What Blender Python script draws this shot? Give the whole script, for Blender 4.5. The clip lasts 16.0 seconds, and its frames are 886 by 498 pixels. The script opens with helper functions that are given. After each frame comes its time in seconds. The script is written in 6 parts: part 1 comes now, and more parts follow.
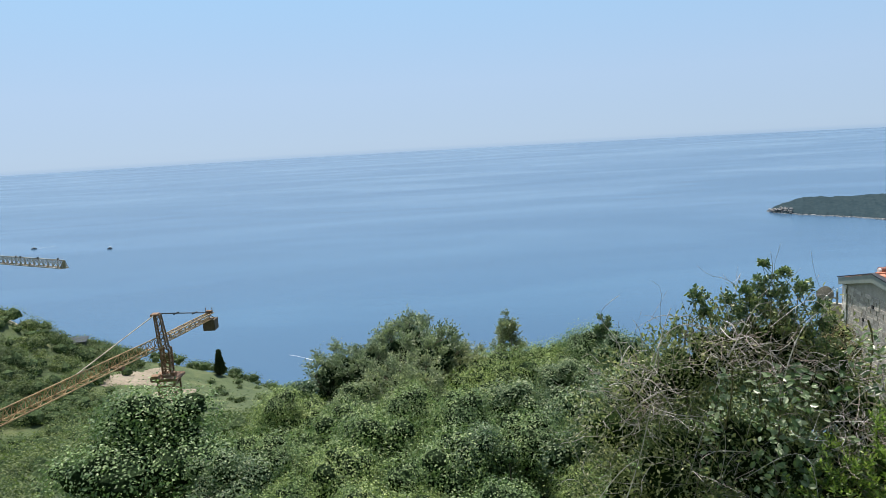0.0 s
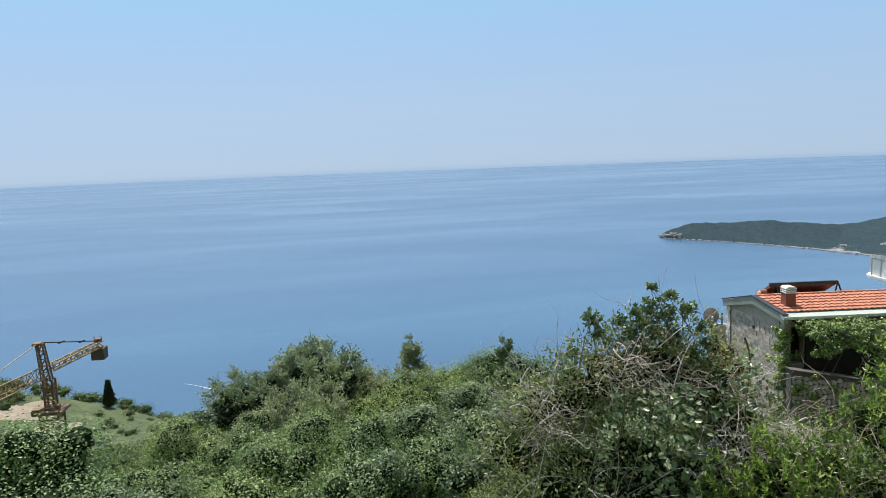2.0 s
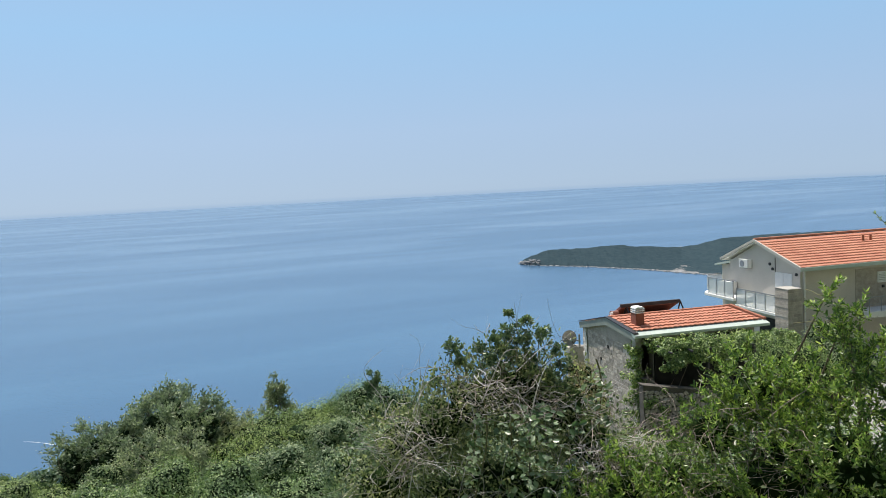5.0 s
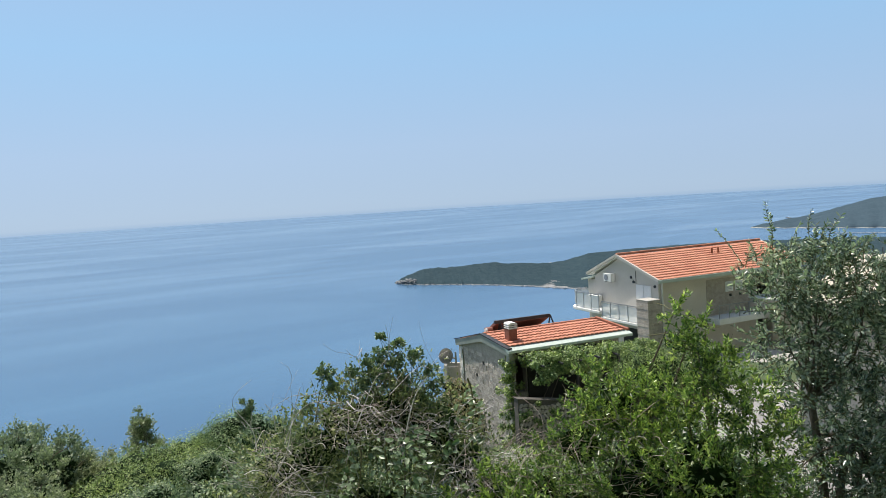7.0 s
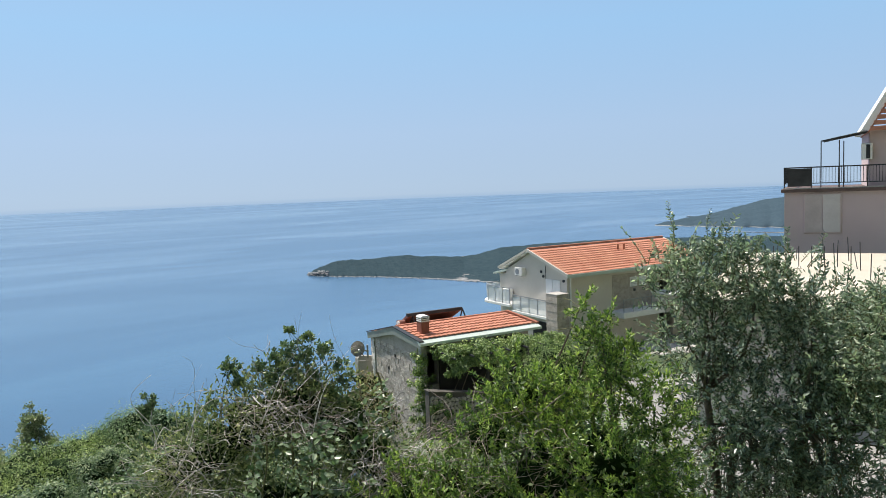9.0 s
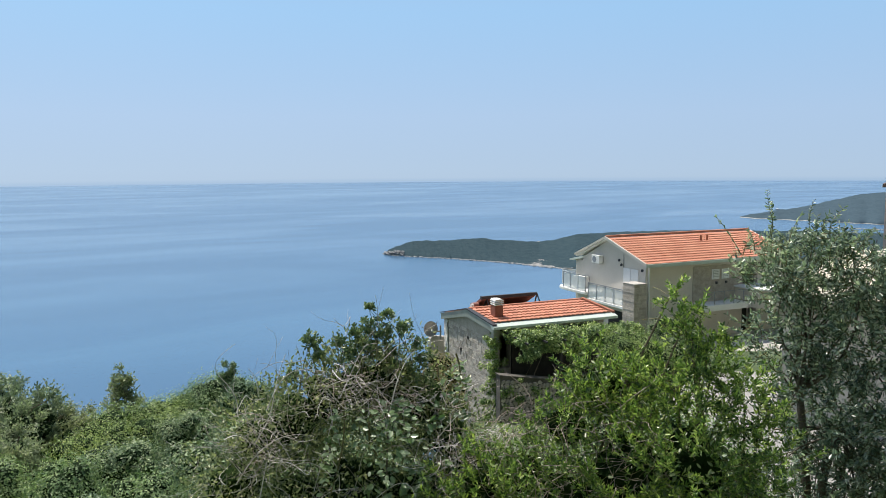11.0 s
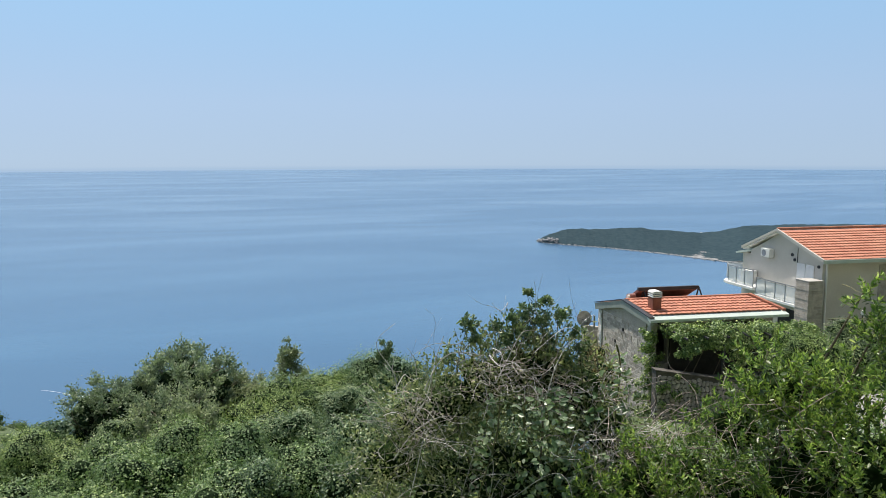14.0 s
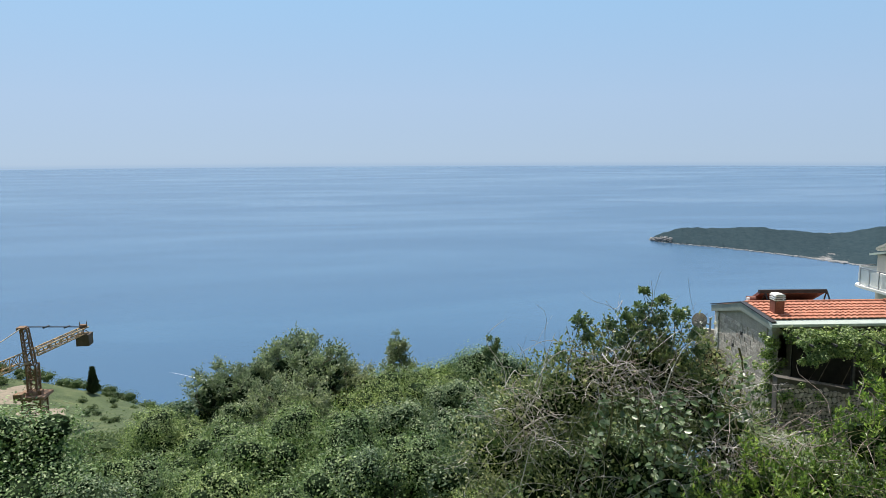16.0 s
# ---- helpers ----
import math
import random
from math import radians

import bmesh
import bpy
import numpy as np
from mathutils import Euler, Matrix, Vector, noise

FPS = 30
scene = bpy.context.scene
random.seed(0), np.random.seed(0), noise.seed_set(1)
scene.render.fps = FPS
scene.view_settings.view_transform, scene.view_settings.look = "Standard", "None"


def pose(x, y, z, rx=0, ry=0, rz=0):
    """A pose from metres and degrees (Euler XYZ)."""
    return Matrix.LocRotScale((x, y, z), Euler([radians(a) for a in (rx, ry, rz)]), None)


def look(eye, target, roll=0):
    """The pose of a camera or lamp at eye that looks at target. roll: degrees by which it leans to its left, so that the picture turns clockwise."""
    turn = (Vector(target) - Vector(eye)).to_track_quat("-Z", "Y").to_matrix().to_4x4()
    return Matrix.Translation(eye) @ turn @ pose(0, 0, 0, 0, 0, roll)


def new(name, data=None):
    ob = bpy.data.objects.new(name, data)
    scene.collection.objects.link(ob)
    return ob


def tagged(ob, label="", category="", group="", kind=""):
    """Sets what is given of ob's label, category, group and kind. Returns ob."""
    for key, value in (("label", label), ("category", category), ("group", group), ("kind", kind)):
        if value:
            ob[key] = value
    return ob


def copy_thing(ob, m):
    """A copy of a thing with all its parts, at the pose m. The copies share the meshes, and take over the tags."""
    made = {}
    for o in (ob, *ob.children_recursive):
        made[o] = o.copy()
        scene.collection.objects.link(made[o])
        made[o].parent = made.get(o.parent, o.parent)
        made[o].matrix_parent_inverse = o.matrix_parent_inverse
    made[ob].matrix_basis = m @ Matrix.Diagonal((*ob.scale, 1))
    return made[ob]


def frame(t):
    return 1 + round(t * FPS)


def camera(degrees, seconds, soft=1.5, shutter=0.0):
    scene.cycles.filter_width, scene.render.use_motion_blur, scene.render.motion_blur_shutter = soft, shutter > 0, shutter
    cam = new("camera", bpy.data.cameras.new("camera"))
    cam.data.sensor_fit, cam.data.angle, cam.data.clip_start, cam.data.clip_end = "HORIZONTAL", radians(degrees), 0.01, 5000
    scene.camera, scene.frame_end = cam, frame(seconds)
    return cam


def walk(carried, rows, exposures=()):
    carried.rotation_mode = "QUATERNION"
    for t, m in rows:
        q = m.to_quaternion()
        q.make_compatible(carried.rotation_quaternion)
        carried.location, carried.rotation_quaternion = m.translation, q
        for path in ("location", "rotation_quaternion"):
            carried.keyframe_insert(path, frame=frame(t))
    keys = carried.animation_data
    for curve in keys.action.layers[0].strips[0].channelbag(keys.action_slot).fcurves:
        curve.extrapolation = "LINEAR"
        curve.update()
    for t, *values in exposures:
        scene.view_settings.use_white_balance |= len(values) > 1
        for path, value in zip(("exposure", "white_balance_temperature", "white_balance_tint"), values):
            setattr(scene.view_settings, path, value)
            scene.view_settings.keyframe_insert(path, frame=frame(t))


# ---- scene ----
# camera: seconds, place, then turn to the left, tilt up and lean, in degrees
ROWS = [
    (0.000, -0.070, 0.001, -0.015, 0.00, -8.50, -3.18),
    (0.500, -0.068, 0.003, -0.013, -1.97, -8.16, -3.00),
    (1.000, -0.057, -0.017, -0.010, -3.83, -7.78, -2.79),
    (1.500, -0.063, -0.043, -0.006, -5.70, -7.39, -2.47),
    (2.000, -0.057, -0.044, -0.004, -7.51, -6.99, -2.18),
    (2.500, -0.049, -0.038, -0.008, -9.28, -6.65, -2.02),
    (3.000, -0.036, -0.040, -0.003, -10.96, -6.39, -2.06),
    (3.500, -0.028, -0.046, -0.001, -12.64, -6.15, -2.12),
    (4.000, -0.027, -0.056, -0.004, -14.35, -5.80, -2.50),
    (4.500, -0.023, -0.067, -0.003, -16.11, -5.44, -2.72),
    (5.000, -0.020, -0.080, 0.002, -18.00, -5.00, -2.95),
    (5.500, -0.016, -0.093, 0.007, -20.07, -4.57, -3.15),
    (6.000, -0.009, -0.105, 0.014, -22.36, -4.24, -3.30),
    (6.500, 0.002, -0.112, 0.020, -24.90, -4.08, -3.40),
    (7.000, 0.020, -0.109, 0.027, -27.62, -4.00, -3.51),
    (7.500, 0.031, -0.120, 0.032, -30.26, -4.00, -3.51),
    (8.000, 0.043, -0.122, 0.034, -32.45, -4.17, -3.35),
    (8.200, 0.046, -0.122, 0.033, -33.12, -4.28, -3.16),
    (8.725, 0.047, -0.108, 0.032, -34.16, -4.66, -2.50),
    (9.250, 0.045, -0.076, 0.031, -33.98, -5.13, -1.67),
    (9.775, 0.042, -0.040, 0.029, -32.87, -5.56, -0.94),
    (10.300, 0.041, -0.014, 0.024, -31.09, -5.84, -0.56),
    (10.500, 0.040, -0.005, 0.014, -30.35, -5.88, -0.51),
    (11.000, 0.042, 0.028, 0.006, -28.41, -6.07, -0.42),
    (11.500, 0.041, 0.056, 0.003, -26.54, -6.27, -0.27),
    (12.000, 0.038, 0.071, -0.006, -24.70, -6.39, -0.28),
    (12.500, 0.036, 0.085, -0.011, -22.81, -6.50, -0.26),
    (13.000, 0.033, 0.100, -0.011, -20.80, -6.66, -0.16),
    (13.500, 0.027, 0.103, -0.016, -18.70, -6.82, -0.21),
    (14.000, 0.023, 0.112, -0.014, -16.56, -7.03, -0.16),
    (14.500, 0.014, 0.119, -0.018, -14.48, -7.09, -0.30),
    (15.000, 0.010, 0.133, -0.020, -12.35, -7.21, -0.18),
    (15.500, 0.006, 0.146, -0.024, -10.24, -7.30, -0.14),
    (16.000, 0.001, 0.155, -0.033, -8.21, -7.27, -0.27),
]


def camera_pose(x, y, z, yaw, tilt, lean):
    a, b = radians(yaw), radians(tilt)
    way = Vector((-math.sin(a) * math.cos(b), math.cos(a) * math.cos(b), math.sin(b)))
    return look((x, y, z), Vector((x, y, z)) + way, lean)


cam = camera(61.5, 16.0, soft=0.7)
walk(cam, [(r[0], camera_pose(*r[1:])) for r in ROWS], [(t, e, 6850, 10) for t, e in ((0.0, 0.25), (2.0, 0.2), (4.0, 0.14), (6.5, 0.18), (8.0, 0.2), (10.5, 0.24), (13.0, 0.21), (16.0, 0.16))])

# ---------------------------------------------------------------- daylight
SUN_ELEV, SUN_AZ = 62.0, -12.0      # azimuth clockwise from +y
world = bpy.data.worlds.new("world")
scene.world = world
world.use_nodes = True
wn = world.node_tree.nodes
sky = wn.new("ShaderNodeTexSky")
sky.sky_type = "NISHITA"
sky.sun_disc = False
sky.sun_elevation, sky.sun_rotation = radians(SUN_ELEV), radians(SUN_AZ)
sky.altitude, sky.air_density, sky.dust_density, sky.ozone_density = 100, 1.0, 0.7, 1.0
wn["Background"].inputs["Strength"].default_value = 0.13
# a pale, hazy horizon: the sky is looked up a little higher than it stands
wl = world.node_tree.links
sep = wn.new("ShaderNodeSeparateXYZ")
wl.new(wn.new("ShaderNodeTexCoord").outputs["Generated"], sep.inputs[0])
lift = wn.new("ShaderNodeMapRange")
lift.inputs["From Min"].default_value, lift.inputs["From Max"].default_value = 0.0, 1.0
lift.inputs["To Min"].default_value, lift.inputs["To Max"].default_value = 0.25, 1.0
wl.new(sep.outputs["Z"], lift.inputs["Value"])
# thin summer haze: over the sea the sky hardly changes from one bearing to the next


def sky_math(op, a, b=0.0):
    q = wn.new("ShaderNodeMath")
    q.operation = op
    for k, v in enumerate((a, b)):
        if hasattr(v, "links"):
            wl.new(v, q.inputs[k])
        else:
            q.inputs[k].default_value = v
    return q.outputs[0]


com = wn.new("ShaderNodeCombineXYZ")
wl.new(sky_math("MULTIPLY", sep.outputs["X"], 0.35), com.inputs["X"])
level = sky_math("SQRT", sky_math("ADD", sky_math("MULTIPLY", sep.outputs["X"], sep.outputs["X"]), sky_math("MULTIPLY", sep.outputs["Y"], sep.outputs["Y"])))
even = wn.new("ShaderNodeMapRange")
even.interpolation_type = "SMOOTHSTEP"
even.inputs["From Min"].default_value, even.inputs["From Max"].default_value = -0.35, 0.5
wl.new(sep.outputs["Y"], even.inputs["Value"])
wl.new(sky_math("ADD", sep.outputs["Y"], sky_math("MULTIPLY", even.outputs["Result"], sky_math("SUBTRACT", level, sep.outputs["Y"]))), com.inputs["Y"])
wl.new(lift.outputs["Result"], com.inputs["Z"])
wl.new(com.outputs[0], sky.inputs["Vector"])
tone = wn.new("ShaderNodeMix")
tone.data_type, tone.blend_type = "RGBA", "MULTIPLY"
tone.inputs[0].default_value = 1.0
haze = wn.new("ShaderNodeValToRGB")      # grey and dim in the haze at the horizon, purer blue overhead
haze.color_ramp.elements.remove(haze.color_ramp.elements[1])
for k, (z, c) in enumerate(((-0.0165, (0.72, 0.735, 0.715)), (-0.0105, (0.885, 0.83, 0.757)), (0.07, (0.94, 0.93, 0.87)), (0.2, (0.86, 1.04, 1.02)), (0.45, (0.93, 1.0, 1.0)))):
    e = haze.color_ramp.elements[0] if k == 0 else haze.color_ramp.elements.new((z + 0.02) * 2)
    e.position, e.color = (z + 0.02) * 2, (*c, 1)
wl.new(sky_math("MULTIPLY", sky_math("ADD", sep.outputs["Z"], 0.02), 2.0), haze.inputs["Fac"])
wl.new(haze.outputs["Color"], tone.inputs[7])
wl.new(sky.outputs["Color"], tone.inputs[6])
wl.new(tone.outputs[2], wn["Background"].inputs["Color"])
lamp = bpy.data.lights.new("sun", "SUN")
lamp.energy, lamp.angle, lamp.color = 5.0, radians(0.6), (1.0, 0.955, 0.88)
sun = new("sun", lamp)
sun_dir = Vector((math.sin(radians(SUN_AZ)) * math.cos(radians(SUN_ELEV)), math.cos(radians(SUN_AZ)) * math.cos(radians(SUN_ELEV)), math.sin(radians(SUN_ELEV))))
sun.matrix_world = look(sun_dir * 200, (0, 0, 0))

# ---------------------------------------------------------------- materials


def nodes_of(name):
    m = bpy.data.materials.new(name)
    m.use_nodes = True
    return m, m.node_tree.nodes, m.node_tree.links, m.node_tree.nodes["Principled BSDF"]


def ramp(nodes, stops):
    r = nodes.new("ShaderNodeValToRGB")
    r.color_ramp.elements.remove(r.color_ramp.elements[1])
    for i, (p, c) in enumerate(stops):
        e = r.color_ramp.elements[0] if i == 0 else r.color_ramp.elements.new(p)
        e.position, e.color = p, (*c, 1)
    return r


def tex_noise(nodes, links, vec, scale, detail=4, rough=0.55):
    n = nodes.new("ShaderNodeTexNoise")
    n.inputs["Scale"].default_value, n.inputs["Detail"].default_value, n.inputs["Roughness"].default_value = scale, detail, rough
    links.new(vec, n.inputs["Vector"])
    return n


def mixer(nodes, links, kind, fac, a, b):
    m = nodes.new("ShaderNodeMix")
    m.data_type, m.blend_type = "RGBA", kind
    for s, v in ((m.inputs[0], fac), (m.inputs[6], a), (m.inputs[7], b)):
        if hasattr(v, "links"):
            links.new(v, s)
        elif isinstance(v, (tuple, list)):
            s.default_value = (*v, 1)
        else:
            s.default_value = v
    return m.outputs[2]


def surface(name, c1, c2, scale=2.0, fine=35.0, rough=0.75, bump=0.25, metal=0.0, spec=0.4, vary=0.0, grit=0.25):
    """A weathered surface: blotches at one scale, grain at another, with matching relief."""
    m, n, l, b = nodes_of(name)
    co = n.new("ShaderNodeTexCoord").outputs["Object"]
    big, small = tex_noise(n, l, co, scale), tex_noise(n, l, co, fine, 3)
    r = ramp(n, [(0.32, c1), (0.68, c2)])
    l.new(big.outputs["Fac"], r.inputs["Fac"])
    g = ramp(n, [(0.3, (1 - grit,) * 3), (0.7, (1 + grit * 0.4,) * 3)])
    l.new(small.outputs["Fac"], g.inputs["Fac"])
    col = mixer(n, l, "MULTIPLY", 1.0, r.outputs["Color"], g.outputs["Color"])
    if vary:
        o = ramp(n, [(0.0, (1 - vary,) * 3), (1.0, (1 + vary * 0.6,) * 3)])
        l.new(n.new("ShaderNodeObjectInfo").outputs["Random"], o.inputs["Fac"])
        col = mixer(n, l, "MULTIPLY", 1.0, col, o.outputs["Color"])
    l.new(col, b.inputs["Base Color"])
    b.inputs["Roughness"].default_value, b.inputs["Metallic"].default_value = rough, metal
    b.inputs["Specular IOR Level"].default_value = spec
    if bump:
        bp = n.new("ShaderNodeBump")
        bp.inputs["Strength"].default_value, bp.inputs["Distance"].default_value = bump, 0.02
        l.new(small.outputs["Fac"], bp.inputs["Height"])
        l.new(bp.outputs["Normal"], b.inputs["Normal"])
    return m


def leafy(name, dark, mid, light, thin=0.3, rough=0.5, patch=0.8, spec=0.4, glow=None):
    """Leaves: each its own tone, drifting over the crown, partly translucent."""
    m, n, l, b = nodes_of(name)
    rnd = n.new("ShaderNodeNewGeometry").outputs["Random Per Island"]
    r = ramp(n, [(0.0, dark), (0.5, mid), (1.0, light)])
    l.new(rnd, r.inputs["Fac"])
    co = n.new("ShaderNodeTexCoord").outputs["Object"]
    big = tex_noise(n, l, co, patch, 2)
    t = ramp(n, [(0.3, (0.62, 0.68, 0.68)), (0.7, (1.25, 1.17, 1.02))])
    l.new(big.outputs["Fac"], t.inputs["Fac"])
    col = mixer(n, l, "MULTIPLY", 1.0, r.outputs["Color"], t.outputs["Color"])
    o = ramp(n, [(0.0, (0.8, 0.87, 0.85)), (1.0, (1.22, 1.14, 1.0))])
    l.new(n.new("ShaderNodeObjectInfo").outputs["Random"], o.inputs["Fac"])
    col = mixer(n, l, "MULTIPLY", 1.0, col, o.outputs["Color"])
    l.new(col, b.inputs["Base Color"])
    b.inputs["Roughness"].default_value, b.inputs["Specular IOR Level"].default_value = rough, spec
    tr = n.new("ShaderNodeBsdfTranslucent")
    l.new(mixer(n, l, "MULTIPLY", 1.0, col, glow or (1.05, 1.25, 0.85)), tr.inputs["Color"])
    mx = n.new("ShaderNodeMixShader")
    mx.inputs[0].default_value = thin
    l.new(b.outputs[0], mx.inputs[1])
    l.new(tr.outputs[0], mx.inputs[2])
    l.new(mx.outputs[0], n["Material Output"].inputs["Surface"])
    return m


def sea_material():
    m, n, l, b = nodes_of("sea_water")
    co = n.new("ShaderNodeTexCoord").outputs["Object"]

    def stretched(sx, sy, turn, scale, detail):
        mp = n.new("ShaderNodeMapping")
        mp.inputs["Scale"].default_value, mp.inputs["Rotation"].default_value = (sx, sy, 1), (0, 0, radians(turn))
        l.new(co, mp.inputs["Vector"])
        q = tex_noise(n, l, mp.outputs["Vector"], scale, detail)
        q.inputs["Distortion"].default_value = 0.7
        return q
    slick = stretched(0.45, 1.3, 12, 0.0042, 6)
    drift = stretched(0.6, 1.0, -20, 0.0011, 3)
    base = ramp(n, [(0.35, (0.044, 0.111, 0.202)), (0.62, (0.056, 0.129, 0.221)), (0.75, (0.07, 0.144, 0.237))])
    l.new(drift.outputs["Fac"], base.inputs["Fac"])
    lines = ramp(n, [(0.42, (1, 1, 1)), (0.55, (1.1, 1.07, 1.05)), (0.63, (1.32, 1.22, 1.15)), (0.76, (1.0, 1.0, 1.0))])
    l.new(slick.outputs["Fac"], lines.inputs["Fac"])
    l.new(mixer(n, l, "MULTIPLY", 1.0, base.outputs["Color"], lines.outputs["Color"]), b.inputs["Base Color"])
    rr = n.new("ShaderNodeMapRange")
    rr.inputs["To Min"].default_value, rr.inputs["To Max"].default_value = 0.26, 0.16
    rr.inputs["From Min"].default_value, rr.inputs["From Max"].default_value = 0.4, 0.65
    l.new(slick.outputs["Fac"], rr.inputs["Value"])
    l.new(rr.outputs["Result"], b.inputs["Roughness"])
    b.inputs["IOR"].default_value, b.inputs["Specular IOR Level"].default_value = 1.33, 0.75
    wave = stretched(1.0, 2.2, 25, 0.35, 4)
    bp = n.new("ShaderNodeBump")
    bp.inputs["Strength"].default_value, bp.inputs["Distance"].default_value = 0.16, 0.3
    l.new(wave.outputs["Fac"], bp.inputs["Height"])
    l.new(bp.outputs["Normal"], b.inputs["Normal"])
    return m


def ground_material():
    """Dry grass with scrubby green and bare earth."""
    m, n, l, b = nodes_of("hillside_ground")
    co = n.new("ShaderNodeTexCoord").outputs["Object"]
    big, mid, small = tex_noise(n, l, co, 0.035, 4), tex_noise(n, l, co, 0.35, 4), tex_noise(n, l, co, 6.0, 3)
    g = ramp(n, [(0.3, (0.045, 0.075, 0.028)), (0.55, (0.075, 0.11, 0.042)), (0.75, (0.13, 0.15, 0.065))])
    l.new(mid.outputs["Fac"], g.inputs["Fac"])
    e = ramp(n, [(0.6, (0, 0, 0)), (0.68, (1, 1, 1))])
    l.new(big.outputs["Fac"], e.inputs["Fac"])
    col = mixer(n, l, "MIX", e.outputs["Color"], g.outputs["Color"], (0.36, 0.31, 0.23))
    s = ramp(n, [(0.3, (0.7, 0.7, 0.7)), (0.7, (1.15, 1.15, 1.1))])
    l.new(small.outputs["Fac"], s.inputs["Fac"])
    l.new(mixer(n, l, "MULTIPLY", 1.0, col, s.outputs["Color"]), b.inputs["Base Color"])
    b.inputs["Roughness"].default_value = 0.95
    bp = n.new("ShaderNodeBump")
    bp.inputs["Strength"].default_value, bp.inputs["Distance"].default_value = 0.6, 0.1
    l.new(small.outputs["Fac"], bp.inputs["Height"])
    l.new(bp.outputs["Normal"], b.inputs["Normal"])
    return m


def headland_material(name, rock, scrub1, scrub2, edge):
    """Bare rock by the water, scrub above it: geology by height over the sea."""
    m, n, l, b = nodes_of(name)
    co = n.new("ShaderNodeTexCoord").outputs["Object"]
    sep = n.new("ShaderNodeSeparateXYZ")
    l.new(co, sep.inputs[0])
    big, mid = tex_noise(n, l, co, 0.05, 4), tex_noise(n, l, co, 0.25, 4)
    h = n.new("ShaderNodeMath")
    h.operation = "MULTIPLY_ADD"
    l.new(big.outputs["Fac"], h.inputs[0])
    h.inputs[1].default_value = -edge * 2.4
    l.new(sep.outputs["Z"], h.inputs[2])
    e = n.new("ShaderNodeMapRange")
    e.inputs["From Min"].default_value, e.inputs["From Max"].default_value = -0.4 * edge, 0.2 * edge
    l.new(h.outputs[0], e.inputs["Value"])
    s = ramp(n, [(0.35, scrub1), (0.65, scrub2)])
    l.new(mid.outputs["Fac"], s.inputs["Fac"])
    k = ramp(n, [(0.35, tuple(0.6 * c for c in rock)), (0.6, rock)])
    l.new(mid.outputs["Fac"], k.inputs["Fac"])
    l.new(mixer(n, l, "MIX", e.outputs["Result"], k.outputs["Color"], s.outputs["Color"]), b.inputs["Base Color"])
    b.inputs["Roughness"].default_value, b.inputs["Specular IOR Level"].default_value = 0.95, 0.0
    return m


def glass_material(name, tint, alpha):
    m, n, l, b = nodes_of(name)
    b.inputs["Base Color"].default_value = (*tint, 1)
    b.inputs["Roughness"].default_value, b.inputs["Specular IOR Level"].default_value = 0.08, 0.6
    b.inputs["Alpha"].default_value = alpha
    return m


SEA = sea_material()
GROUND = ground_material()
# blue-grey scrub tones: distance haze is put into the base colour
HEADLAND = headland_material("haze_tinted_scrub", (0.32, 0.32, 0.32), (0.031, 0.055, 0.069), (0.046, 0.072, 0.084), 0.4)
FAR_HILL = headland_material("haze_tinted_far_scrub", (0.4, 0.39, 0.36), (0.05, 0.08, 0.103), (0.062, 0.094, 0.118), 0.6)
BARK = surface("bark", (0.1, 0.08, 0.06), (0.2, 0.17, 0.13), 6, 60, 0.9, 0.6)
DRY_TWIG = surface("dry_twig", (0.46, 0.42, 0.42), (0.76, 0.72, 0.72), 4, 50, 0.9, 0.3)
GREEN_TWIG = surface("green_twig", (0.1, 0.1, 0.045), (0.19, 0.18, 0.08), 5, 50, 0.8, 0.3)
LEAF_CANOPY = leafy("leaf_canopy", (0.055, 0.11, 0.045), (0.19, 0.295, 0.13), (0.4, 0.51, 0.26), 0.22, 0.5, 0.8, 0.4)
LEAF_SHRUB = leafy("leaf_shrub", (0.07, 0.13, 0.045), (0.2, 0.3, 0.105), (0.38, 0.475, 0.21), 0.22, 0.5, 0.8, 0.35)
LEAF_IVY = leafy("leaf_ivy", (0.035, 0.075, 0.045), (0.14, 0.225, 0.135), (0.35, 0.435, 0.29), 0.2, 0.45, 0.8, 0.4)
LEAF_OAK = leafy("leaf_grey_oak", (0.11, 0.15, 0.11), (0.27, 0.32, 0.24), (0.52, 0.56, 0.46), 0.3, 0.5, 0.8, 0.35)
LEAF_LAUREL = leafy("leaf_laurel", (0.025, 0.065, 0.022), (0.16, 0.275, 0.075), (0.48, 0.6, 0.19), 0.36, 0.33, 1.2, 0.6)
LEAF_MASTIC = leafy("leaf_mastic", (0.05, 0.09, 0.07), (0.25, 0.32, 0.27), (0.68, 0.71, 0.65), 0.38, 0.3, 1.0, 0.8)
LEAF_VINE = leafy("leaf_vine", (0.1, 0.17, 0.08), (0.25, 0.34, 0.2), (0.6, 0.65, 0.54), 0.38, 0.36, 1.5, 0.7)
LEAF_BUSH = leafy("leaf_bush", (0.06, 0.09, 0.05), (0.17, 0.215, 0.115), (0.42, 0.45, 0.3), 0.36, 0.38, 2.0, 0.55)
LEAF_DRY = leafy("leaf_dry", (0.17, 0.15, 0.085), (0.3, 0.245, 0.16), (0.42, 0.35, 0.24), 0.3, 0.6, 0.8, 0.3)
LEAF_SCRUB = leafy("leaf_scrub", (0.065, 0.105, 0.058), (0.11, 0.16, 0.08), (0.18, 0.235, 0.115), 0.3, 0.7, 0.05)
LEAF_CYPRESS = leafy("leaf_cypress", (0.025, 0.045, 0.025), (0.04, 0.065, 0.035), (0.065, 0.095, 0.05), 0.1, 0.7, 0.5)
